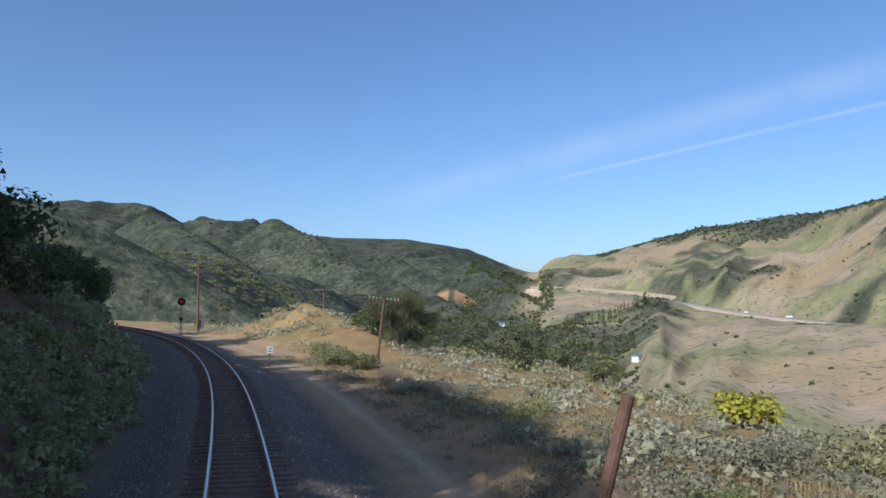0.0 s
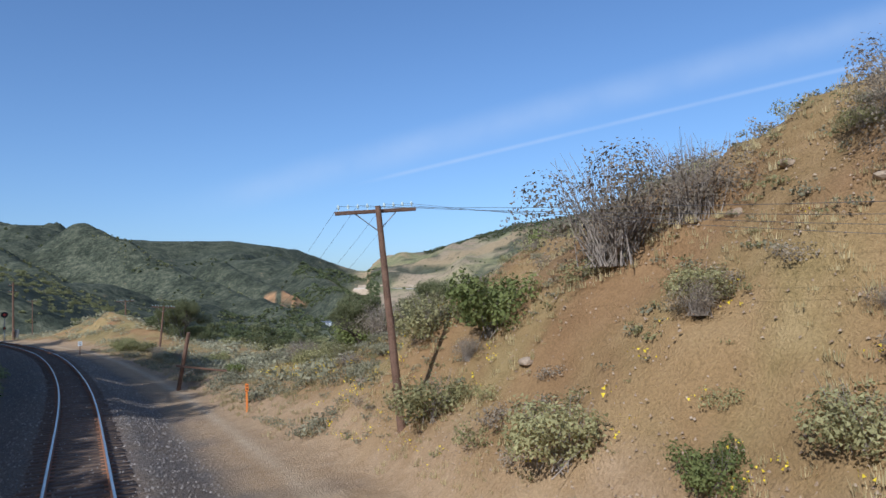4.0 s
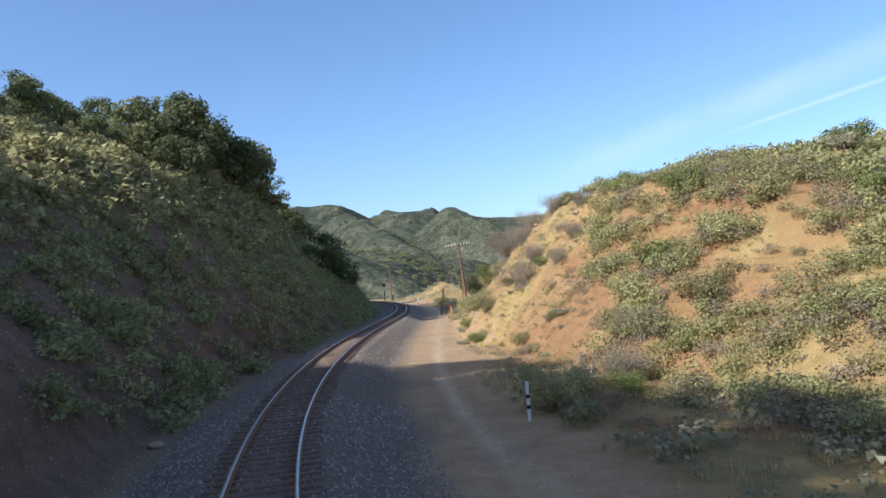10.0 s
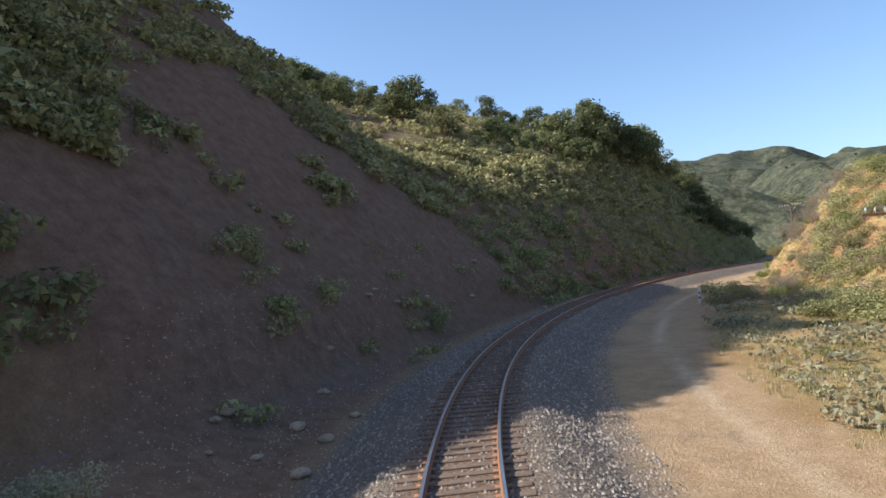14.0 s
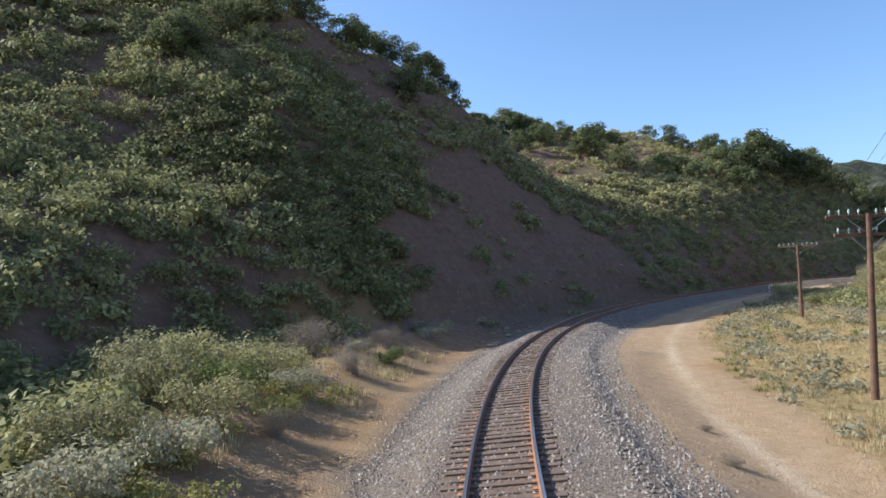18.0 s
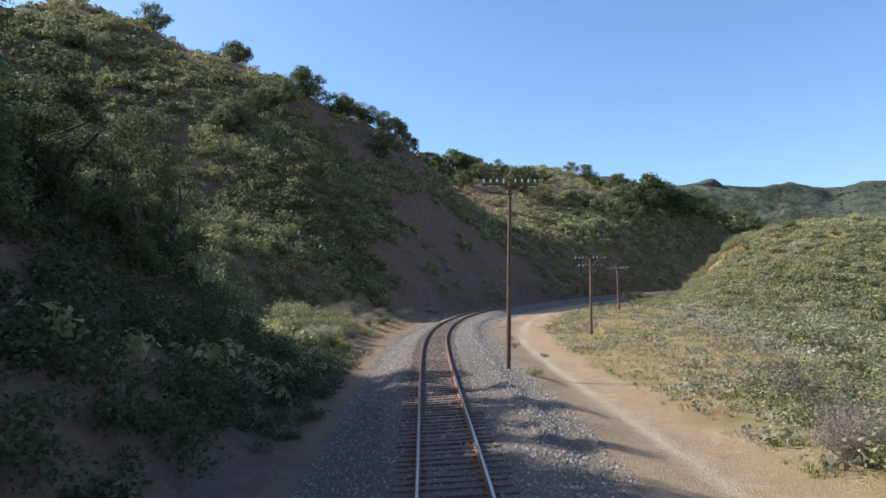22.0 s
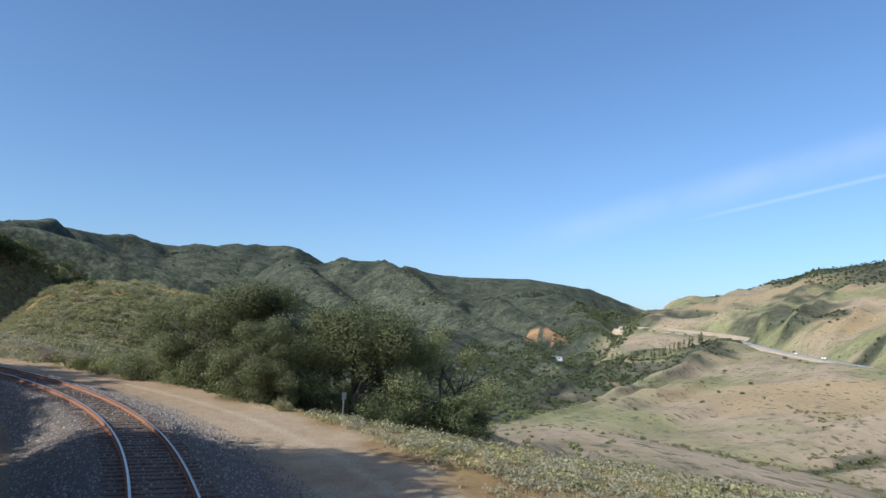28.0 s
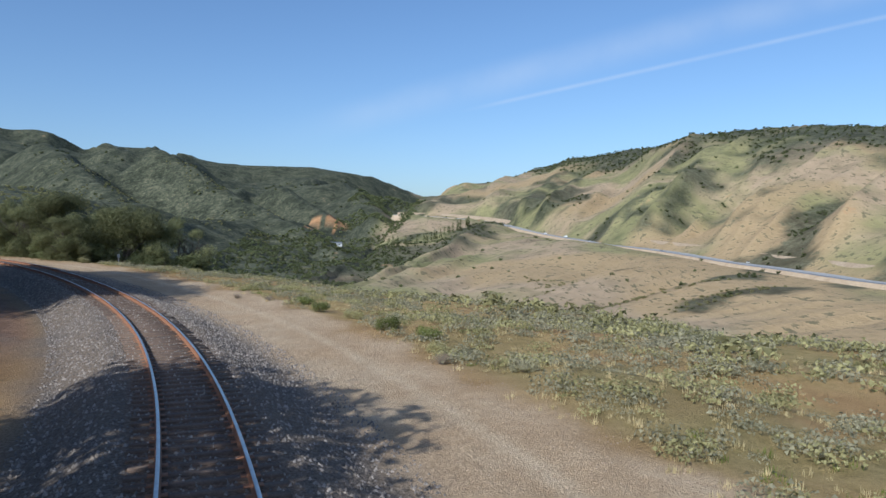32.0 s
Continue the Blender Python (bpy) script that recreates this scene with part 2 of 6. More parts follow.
def make_far():
    """Distant hills: chaparral on some, dry and green grass on others."""
    m, t, b = nodes_of("hill_cover", 0.95, 0.1)
    n1 = noise_tex(t, 0.004, 6.0, 0.6)
    n2 = noise_tex(t, 0.02, 6.0, 0.7)
    n3 = noise_tex(t, 0.12, 4.0, 0.7)
    scr = attr(t, "scar")
    n4 = noise_tex(t, 0.35, 3.0, 0.6)
    brush = ramp(t, n3.outputs["Fac"], [(0.34, (0.045, 0.052, 0.038)), (0.5, (0.10, 0.105, 0.066)), (0.68, (0.18, 0.172, 0.11))])
    shrubs = ramp(t, n4.outputs["Fac"], [(0.42, (0.35, 0.38, 0.36)), (0.58, (1.0, 1.0, 1.0))])
    cover = mix(t, 0.55, brush.outputs[0], shrubs.outputs[0], "MULTIPLY")
    woods = ramp(t, n2.outputs["Fac"], [(0.42, (0.38, 0.42, 0.42)), (0.56, (1.0, 1.0, 1.0))])
    cover = mix(t, 0.8, cover, woods.outputs[0], "MULTIPLY")
    grass = ramp(t, n2.outputs["Fac"], [(0.3, (0.24, 0.185, 0.115)), (0.5, (0.36, 0.27, 0.17)), (0.72, (0.46, 0.34, 0.22))])
    green = ramp(t, n2.outputs["Fac"], [(0.35, (0.19, 0.185, 0.085)), (0.65, (0.31, 0.275, 0.13))])
    gold = ramp(t, n3.outputs["Fac"], [(0.3, (0.31, 0.225, 0.12)), (0.7, (0.45, 0.325, 0.18))])
    earth = ramp(t, n2.outputs["Fac"], [(0.3, (0.25, 0.15, 0.08)), (0.7, (0.40, 0.25, 0.13))])
    gfac = ramp(t, n1.outputs["Fac"], [(0.42, (0, 0, 0)), (0.55, (1, 1, 1))])
    c = mix(t, gfac.outputs[0], grass.outputs[0], green.outputs[0])
    c = mix(t, attr(t, "gold").outputs["Fac"], c, gold.outputs[0])
    dots = ramp(t, n3.outputs["Fac"], [(0.565, (0, 0, 0)), (0.61, (0.8, 0.8, 0.8))])
    c = mix(t, dots.outputs[0], c, (0.11, 0.105, 0.06))
    c = mix(t, attr(t, "brush").outputs["Fac"], c, cover)
    scar = ramp(t, n2.outputs["Fac"], [(0.66, (0, 0, 0)), (0.70, (0.7, 0.7, 0.7))])
    c = mix(t, scar.outputs[0], c, earth.outputs[0])
    c = mix(t, scr.outputs["Fac"], c, ramp(t, n3.outputs["Fac"], [(0.3, (0.36, 0.19, 0.085)), (0.7, (0.52, 0.30, 0.15))]).outputs[0])
    t.links.new(c, b.inputs["Base Color"])
    both = mix(t, 0.45, n2.outputs["Fac"], n3.outputs["Fac"])
    bump(t, b, both, 0.8, 5.0)
    return m


M_GROUND = make_ground()
M_FAR = make_far()
M_STONE = plain("ballast_stone", (0.24, 0.17, 0.11), (0.42, 0.32, 0.22), 3.0, 0.9)
M_RAILTOP = plain("polished_rail", (0.45, 0.42, 0.40), (0.62, 0.60, 0.58), 4.0, 0.28, 0.9, 0.05, 0.002)
M_RAIL = plain("rusty_rail", (0.19, 0.085, 0.045), (0.33, 0.16, 0.085), 5.0, 0.8)
M_TIE = plain("weathered_tie", (0.10, 0.068, 0.05), (0.20, 0.14, 0.10), 3.0, 0.9)
M_POLE = plain("pole_wood", (0.10, 0.055, 0.035), (0.22, 0.13, 0.085), 3.0, 0.85)
M_BARK = plain("bark", (0.055, 0.044, 0.034), (0.14, 0.115, 0.09), 4.0, 0.9)
M_TWIG = plain("grey_twig", (0.20, 0.165, 0.13), (0.36, 0.30, 0.24), 3.0, 0.9)
M_METAL = plain("galvanised", (0.35, 0.36, 0.37), (0.5, 0.5, 0.5), 6.0, 0.45, 0.8, 0.05, 0.002)
M_BLACK = plain("black_paint", (0.015, 0.015, 0.016), (0.03, 0.03, 0.03), 6.0, 0.5)
M_WHITE = plain("white_paint", (0.7, 0.7, 0.68), (0.8, 0.8, 0.78), 5.0, 0.6)
M_ORANGE = plain("orange_paint", (0.75, 0.20, 0.04), (0.85, 0.28, 0.06), 5.0, 0.6)
M_RED = plain("red_paint", (0.5, 0.05, 0.03), (0.6, 0.08, 0.05), 5.0, 0.6)
M_ASPHALT = plain("highway_concrete", (0.30, 0.29, 0.28), (0.42, 0.41, 0.39), 0.3, 0.9)
M_GLASS_INS = plain("insulator_glass", (0.45, 0.55, 0.52), (0.6, 0.68, 0.66), 8.0, 0.15, 0.0, 0.02, 0.001, 0.6)
M_WIRE = plain("wire", (0.12, 0.11, 0.10), (0.2, 0.19, 0.18), 6.0, 0.5, 0.6)
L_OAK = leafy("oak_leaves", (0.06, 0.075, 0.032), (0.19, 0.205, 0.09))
# paler copy of the oak leaves: sunlight is put into its colour
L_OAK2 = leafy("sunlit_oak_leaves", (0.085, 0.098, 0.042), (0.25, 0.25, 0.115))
L_BRUSH = leafy("chaparral_leaves", (0.13, 0.135, 0.055), (0.38, 0.36, 0.16))
L_SAGE = leafy("sage_leaves", (0.24, 0.225, 0.13), (0.50, 0.46, 0.30))
L_GREEN = leafy("fresh_green_leaves", (0.10, 0.125, 0.035), (0.28, 0.30, 0.10))
L_DRY = leafy("dry_leaves", (0.18, 0.145, 0.10), (0.38, 0.31, 0.22))
L_OLIVE = leafy("olive_leaves", (0.18, 0.17, 0.07), (0.44, 0.40, 0.19))
L_GRASS = leafy("dry_grass_blades", (0.32, 0.26, 0.12), (0.58, 0.47, 0.26))
L_NEWGRASS = leafy("green_grass_blades", (0.10, 0.14, 0.02), (0.26, 0.30, 0.06))
L_FLOWER = plain("yellow_flower", (0.75, 0.55, 0.02), (0.85, 0.62, 0.04), 9.0, 0.7)


# ---- helpers for meshes ----
def part(name, data, material, parent=None, label=""):
    """One mesh object from a bmesh or mesh, under its parent."""
    if isinstance(data, bmesh.types.BMesh):
        me = bpy.data.meshes.new(name)
        data.to_mesh(me)
        data.free()
    else:
        me = data
    if material is not None and not me.materials:
        me.materials.append(material)
    ob = new(name, me)
    if parent is not None:
        ob.parent = parent
    if label:
        ob["label"] = label
    return ob


def mesh_np(name, verts, faces, material=None, smooth=False):
    """A mesh from arrays: verts (n,3), faces (m,k)."""
    me = bpy.data.meshes.new(name)
    nv, (nf, k) = len(verts), faces.shape
    me.vertices.add(nv)
    me.vertices.foreach_set("co", np.ascontiguousarray(verts, dtype=np.float32).ravel())
    me.loops.add(nf * k)
    me.loops.foreach_set("vertex_index", np.ascontiguousarray(faces, dtype=np.int32).ravel())
    me.polygons.add(nf)
    me.polygons.foreach_set("loop_start", np.arange(0, nf * k, k, dtype=np.int32))
    me.update(calc_edges=True)
    if smooth:
        me.shade_smooth()
    if material is not None:
        me.materials.append(material)
    return me


def grid_faces(nr, nc):
    a = (np.arange(nr - 1)[:, None] * nc + np.arange(nc - 1)[None]).ravel()
    return np.stack([a, a + 1, a + nc + 1, a + nc], 1)


def paint(me, name, values):
    at = me.attributes.new(name, "FLOAT", "POINT")
    at.data.foreach_set("value", np.ascontiguousarray(values, dtype=np.float32))


def tube(bm, p, q, r0, r1, n=8):
    """A tapered bar from p to q."""
    p, q = Vector(p), Vector(q)
    ax = (q - p).normalized()
    rot = ax.to_track_quat("Z", "Y").to_matrix()
    ring = []
    for c, r in ((p, r0), (q, r1)):
        ring.append([bm.verts.new(c + rot @ Vector((r * math.cos(2 * math.pi * i / n), r * math.sin(2 * math.pi * i / n), 0))) for i in range(n)])
    for i in range(n):
        bm.faces.new((ring[0][i], ring[0][(i + 1) % n], ring[1][(i + 1) % n], ring[1][i]))
    bm.faces.new(list(reversed(ring[0])))
    bm.faces.new(ring[1])


def box(bm, cx, cy, cz, sx, sy, sz, bev=0.0, rot=None):
    m = Matrix.Translation((cx, cy, cz)) @ (rot.to_4x4() if rot else Matrix.Identity(4)) @ Matrix.Diagonal((sx, sy, sz, 1))
    r = bmesh.ops.create_cube(bm, size=1.0, matrix=m)
    if bev:
        es = list({e for v in r["verts"] for e in v.link_edges})
        bmesh.ops.bevel(bm, geom=es, offset=bev, segments=1, affect="EDGES")


def value_noise(x, y, seed):
    """Smooth noise in -1..1 on arrays."""
    def hsh(i, j):
        n = (i * 374761393 + j * 668265263 + seed * 144665) & 0x7FFFFFFF
        n = ((n ^ (n >> 13)) * 1274126177) & 0x7FFFFFFF
        return ((n ^ (n >> 16)) & 0xFFFF) / 32767.5 - 1.0
    xi, yi = np.floor(x).astype(np.int64), np.floor(y).astype(np.int64)
    fx, fy = x - xi, y - yi
    fx, fy = fx * fx * (3 - 2 * fx), fy * fy * (3 - 2 * fy)
    a = hsh(xi, yi) * (1 - fx) + hsh(xi + 1, yi) * fx
    c = hsh(xi, yi + 1) * (1 - fx) + hsh(xi + 1, yi + 1) * fx
    return a * (1 - fy) + c * fy


def fbm(x, y, seed, octaves=4, gain=0.5):
    tot, amp = np.zeros_like(x, dtype=float), 1.0
    for o in range(octaves):
        tot += amp * value_noise(x * 2 ** o, y * 2 ** o, seed + o)
        amp *= gain
    return tot


# ---- the railway's line ----
S = np.arange(-104.0, 312.0, 1.0)
_th = np.radians(np.interp(S, np.arange(-104.0, 313.0, 8.0), HEADINGS))
# run on past both ends on the last curve
_th = np.convolve(np.pad(_th, 6, mode="edge"), np.ones(13) / 13, mode="valid")
lead = 90
_th = np.concatenate([_th[0] + np.radians(0.55) * np.arange(lead, 0, -1), _th])
S = np.concatenate([S[0] - np.arange(lead, 0, -1), S])
_d = np.stack([np.sin(_th), -np.cos(_th)], 1)
_p = np.concatenate([[[0, 0]], np.cumsum((_d[:-1] + _d[1:]) / 2, 0)])
_zero = int(-S[0])
_p -= _p[_zero]
_z = np.cumsum(np.interp(S, np.arange(-104.0, 360, 32.0), GRADES)) / 100
_z -= _z[_zero]
_cant = np.radians(np.interp(S, np.arange(-104.0, 360, 32.0), CANTS))


def on_line(s, u, h=0.0):
    """World place of a point s metres along the line, u to its right (looking back along it), h over the rail tops."""
    s = np.asarray(s, float)
    x, y, z, a = (np.interp(s, S, c) for c in (_p[:, 0], _p[:, 1], _z, _th))
    return np.stack(np.broadcast_arrays(x + u * np.cos(a), y + u * np.sin(a), z + h), -1)


def yaw_at(s):
    return float(np.degrees(np.interp(s, S, _th)))


def cant_at(s):
    return np.interp(s, S, _cant)


def near_line(x, y):
    """s and u of places given as arrays."""
    x, y = np.asarray(x, float), np.asarray(y, float)
    best = np.full(x.shape, 1e18)
    idx = np.zeros(x.shape, int)
    for i in range(0, len(S), 3):
        d = (x - _p[i, 0]) ** 2 + (y - _p[i, 1]) ** 2
        m = d < best
        best[m] = d[m]
        idx[m] = i
    u = (x - _p[idx, 0]) * np.cos(_th[idx]) + (y - _p[idx, 1]) * np.sin(_th[idx])
    return S[idx], u, np.sqrt(best)


def tab(s, xs, ys):
    return np.interp(s, xs, ys)


def smooth(x, a, b):
    t = np.clip((x - a) / (b - a), 0, 1)
    return t * t * (3 - 2 * t)


def ground_h(s, u):
    """Height of the ground over the rail tops."""
    s, u = np.broadcast_arrays(np.asarray(s, float), np.asarray(u, float))
    au = np.abs(u)
    bal = np.where(au < 1.75, -0.205, np.where(au < 3.3, -0.205 - (au - 1.75) * 0.376, -0.79))
    # side of the hill on the left: toe, steep cut, then a gentler top
    toe = tab(s, [-180, -60, 0, 60, 80, 97, 108, 118, 136, 146, 156, 170, 200, 250, 320], [6.0, 4.6, 4.0, 4.2, 5.0, 6.5, 11.0, 16.0, 14.0, 7.5, 5.6, 5.2, 5.6, 6.5, 7.5])
    steep = tab(s, [-180, -60, 0, 40, 60, 68, 88, 98, 108, 130, 150, 162, 205, 238, 320], [0.95, 1.06, 1.12, 1.12, 1.0, 1.1, 1.15, 1.1, 1.04, 1.0, 0.9, 1.0, 0.85, 0.5, 0.45])
    reach = tab(s, [-180, -60, -40, -10, 0, 50, 60, 70, 86, 98, 108, 150, 165, 320], [17, 19, 18, 18, 16, 11.5, 15, 27, 31, 17, 8, 8, 16, 18])
    top = tab(s, [-180, -40, 20, 40, 55, 70, 100, 150, 238], [0.35, 0.4, 0.46, 0.45, 0.4, 0.44, 0.53, 0.55, 0.3])
    x = np.maximum(-u - toe, 0)
    brow = tab(s, [40, 66], [40, 54])
    lf = steep * np.minimum(x, reach) + top * np.clip(x - reach, 0, brow) + 0.1 * np.maximum(x - reach - brow, 0)
    lf = lf * smooth(x, -0.1, 3.0)
    lf += smooth(x, 1, 6) * (0.9 * fbm(s / 10.0, u / 10.0, 3, 4, 0.5) + 0.45 * np.abs(fbm(s / 3.2, u / 11.0, 4, 3)) * tab(s, [55, 66, 97, 105], [0, 1, 1, 0]))
    bench = smooth(-u, 4.5, 9) * (1 - smooth(x, 0, 4)) * tab(s, [90, 105, 140, 155], [0.4, 1.1, 1.1, 0.5])
    # right: road, then the knoll or the fall to the valley
    k = tab(s, [-16, -4, 4, 10, 16, 24, 40, 52, 62, 74, 90], [0, 0.18, 0.42, 0.66, 0.84, 1, 1, 0.85, 0.55, 0.25, 0])
    kt = tab(s, [-10, 5, 15, 32, 45, 60, 75], [8.5, 7.6, 7.2, 7.4, 10.8, 15, 20])
    xr = np.maximum(u - kt, 0)
    kn = k * (1.06 * np.minimum(xr, 8.6) + 0.16 * np.clip(xr - 8.6, 0, 10) - 0.35 * np.clip(xr - 42, 0, 200)) * smooth(xr, -0.1, 1.6)
    kn += k * smooth(xr, 0.5, 4) * (0.6 * fbm(s / 4.5, u / 4.5, 11, 5, 0.6) + 0.4 * np.abs(fbm(s / 1.5, u / 2.4, 12, 4, 0.6)))
    fall0 = tab(s, [-180, -60, -20, 10, 50, 70, 130, 155, 175, 200, 225, 320], [24, 17, 12, 16, 26, 26, 20, 12, 9.5, 9.5, 12, 14])
    rate = tab(s, [-180, -60, -20, 20, 60, 120, 160, 190, 220, 260, 320], [0.06, 0.12, 0.22, 0.2, 0.05, 0.05, 0.24, 0.28, 0.14, 0.08, 0.08])
    fall = -(rate * np.clip(u - fall0, 0, 300)) * (1 - 0.85 * k)
    berm = tab(s, [100, 120, 162, 176], [0, 0.62, 0.62, 0]) * smooth(u, 1.7, 3.1) * (1 - smooth(u, 3.8, 6.6))
    verge = tab(s, [-42, -12, 4, 14], [0, 0.6, 0.8, 0]) * smooth(u, 6.2, 8.4)
    mound = 3.4 * np.exp(-((s + 84) / 15.0) ** 2 - ((u - 17) / 5.5) ** 2) * (1 + 0.25 * fbm(s / 4.0, u / 4.0, 27, 3))
    roll = 0.30 * fbm(s / 6.0, u / 6.0, 21, 4) * smooth(au, 8.5, 13)
    h = np.where(u < 0, bal + lf + bench, bal + kn + fall)
    return h + berm + verge + mound + roll + 0.035 * fbm(s / 1.3, u / 1.3, 31, 2) * smooth(au, 3.2, 4.5) + np.clip(u, -3, 3) * cant_at(s) * (1 - smooth(au, 2.0, 4.0))


def draw_in(s):
    """How far the near sheet reaches on each side: less on the inside of the curves."""
    return 63 * tab(s, [20, 45, 135, 160], [1, 0.25, 0.25, 1]), 58 * tab(s, [150, 180, 306], [1, 0.35, 0.35])


def near_z(s, u):
    """World height of the near land, running out to an even level on the valley side."""
    wa, _ = draw_in(s)
    z = ground_h(s, np.minimum(u, 42 + wa)) + np.interp(s, S, _z)
    level = tab(s, [-190, -8, 15, 34, 56, 72, 100, 130, 150, 190, 306], [-44, -42, -12, 2, 3, -3, -8, -8, -14, -42, -46])
    low = tab(s, [-190, 0, 50, 70, 130, 150, 190, 306], [-44, -42, -30, -24, -20, -24, -42, -46])
    level = level + (low - level) * smooth(u, 54, 135)
    return z + (level - z) * smooth((u - 34) / (wa + 8), 0, 1)


def near_sheet():
    s = np.arange(-190.0, 306.0, 0.8)
    u = np.unique(np.concatenate([np.arange(-14, 22.01, 0.5), np.arange(-40, -14, 1.0), np.arange(22, 45, 1.0), np.arange(-100, -40, 3.0), np.arange(45, 106, 3.0), [-1.75, 1.75, -3.3, 3.3]]))
    ss, uu = np.meshgrid(s, u, indexing="ij")
    wa, wb = draw_in(ss)
    uu = np.where(uu > 42, 42 + (uu - 42) * wa / 63, np.where(uu < -42, -42 + (uu + 42) * wb / 58, uu))
    v = on_line(ss.ravel(), uu.ravel(), 0.0)
    v[:, 2] = near_z(ss.ravel(), uu.ravel())
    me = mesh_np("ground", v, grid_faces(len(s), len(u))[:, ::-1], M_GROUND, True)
    fs, fu = ss.ravel(), uu.ravel()
    n1 = fbm(fs / 7, fu / 7, 41, 4)
    n2 = fbm(fs / 2.2, fu / 2.2, 45, 4)
    wheel = np.exp(-((fu - tab(fs, [0, 60, 100, 140, 300], [5.6, 6.0, 7.2, 6.4, 6.6])) / 0.24) ** 2)
    roadw = smooth(fu, 3.2, 4.2) * (1 - smooth(fu, 8.2 + n2, 9.6 + n2))
    side = smooth(-fu, 3.2, 4.0) * (1 - smooth(-fu, 8, 10)) * tab(fs, [100, 106, 130, 140], [0, 1, 1, 0])
    lane = np.exp(-((fs - 84 - 0.12 * (fu - 30)) / 1.3) ** 2) * smooth(fu, 14, 20)
    paint(me, "road", np.clip(roadw * 0.75 + side * 0.15 + lane, 0, 1))
    paint(me, "pale", np.clip(wheel * (0.95 + 0.3 * n2) + (0.5 + 0.3 * n2) * roadw * tab(fs, [188, 212], [0, 1]), 0, 1))
    paint(me, "rust", np.clip((1 - smooth(np.abs(fu), 0.9, 1.7)) * 0.75, 0, 1))
    paint(me, "grit", np.clip((1 - smooth(np.abs(fu), 3.2, 4.8)) * 0.9 + 0.35 * smooth(n2, 0.3, 0.8) * (1 - smooth(np.abs(fu), 6, 8)), 0, 1))
    knoll = tab(fs, [-24, -8, 2, 56, 70, 90], [0, 0.3, 1, 1, 0.5, 0])
    paint(me, "red", np.clip(np.exp(-((fs - 257) / 5) ** 2 - ((fu + 7.5) / 2.0) ** 2) + 0.9 * np.exp(-((fs - 102) / 3) ** 2 - ((fu + 4.6) / 0.7) ** 2) + 0.9 * np.exp(-((fs + 82) / 13) ** 2 - ((fu - 15) / 4) ** 2) + smooth(fu, 9, 11) * tab(fs, [-10, 15, 30, 38, 62, 75], [0, 0.35, 0.6, 0.95, 0.9, 0]) * smooth(n1, -0.5, 0.2) + (fu < -4) * smooth(n1, -0.2, 0.5) * 0.6, 0, 1))
    paint(me, "dry", np.clip(smooth(fu, 8.2, 10.5) * (smooth(n2, -0.9 + 0.6 * knoll, 0.2 + 0.4 * knoll) * 0.9) * (1 - 0.6 * knoll * smooth(n1, -0.4, 0.3)), 0, 1))
    # shade and darker earth painted on the left bank, weak along the bench
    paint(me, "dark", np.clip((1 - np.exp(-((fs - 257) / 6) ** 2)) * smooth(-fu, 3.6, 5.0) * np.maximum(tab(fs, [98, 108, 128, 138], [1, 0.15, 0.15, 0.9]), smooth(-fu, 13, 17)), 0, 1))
    paint(me, "lush", np.clip(0.8 * smooth(fu + 4 * n1, 26, 40) * tab(fs, [30, 45, 300], [0, 1, 1]) + smooth(fu, 8.5, 11) * smooth(n1, 0.25, 0.75) * 0.45 * (1 - 0.75 * knoll) + (fu < -5) * (fs < 50) * smooth(n1, 0.0, 0.6) * 0.5, 0, 1))
    ob = tagged(part("ground", me, None), "brown earth bank and dirt road with dry grass beside the railway", "ground", kind="structure")
    return ob


near_sheet()

# ---- distant hills and valley ----
AZ = [-180, -110, -70, -50, -35.4, -30, -23.6, -20, -16.7, -14, -9.2, -7.8, -4.6, 2.4, 3.2, 4.8, 6.8, 8.4, 10.2, 12.8, 15.2, 19, 22.8, 25.2, 26.6, 27.3, 28, 29.6, 31, 32.6, 34, 35.2, 37, 38.5, 40, 42.6, 45.3, 48, 53, 55, 59, 62, 71, 85, 120, 180]
SKY_EL = [6, 6, 6, 6.4, 7.45, 7.95, 7.9, 7.65, 6.95, 6.85, 6.2, 6.2, 5.2, 3.5, 3.35, 2.55, 3.2, 3.85, 4.6, 5.0, 5.38, 5.4, 5.55, 5.9, 6.0, 6.5, 6.7, 6.6, 6.6, 6.1, 6.6, 7.25, 6.9, 7.0, 7.2, 7.0, 6.4, 7.3, 8.0, 8.5, 8.3, 7.5, 6, 5, 5, 6]
RIDGE_R = [1400, 1400, 1300, 1300, 1400, 1500, 1750, 1900, 2100, 2300, 2600, 2700, 3200, 3950, 4000, 4000, 4000, 3900, 3800, 3700, 3700, 3800, 3900, 3950, 4000, 4000, 4000, 4000, 4000, 4100, 4100, 4100, 4100, 4000, 3900, 3650, 3350, 2900, 2300, 2000, 1300, 1000, 900, 900, 900, 1400]
HW_AZ = [-110, -70, -50, -36, -20, -13, -7.4, -4.7, 2.4, 6]
HW_R = [600, 560, 587, 683, 900, 1150, 1400, 1560, 1700, 1800]
HW_Z = [-50, -46, -41, -35, -22, -15, -2, 20, 37, 44]


SPURS = [(-771, 1597, 208, -495, 1400, 96, 0.75), (-495, 1400, 96, -249, 1173, 6, 0.7), (-249, 1173, 6, -30, 800, -58, 0.6), (-1180, 1700, 250, -560, 1060, 60, 0.7),
         (-560, 1060, 60, -190, 690, -45, 0.6), (-420, 2300, 150, -130, 1500, 0, 0.7), (-600, 2000, 150, -330, 1650, 40, 0.75)]


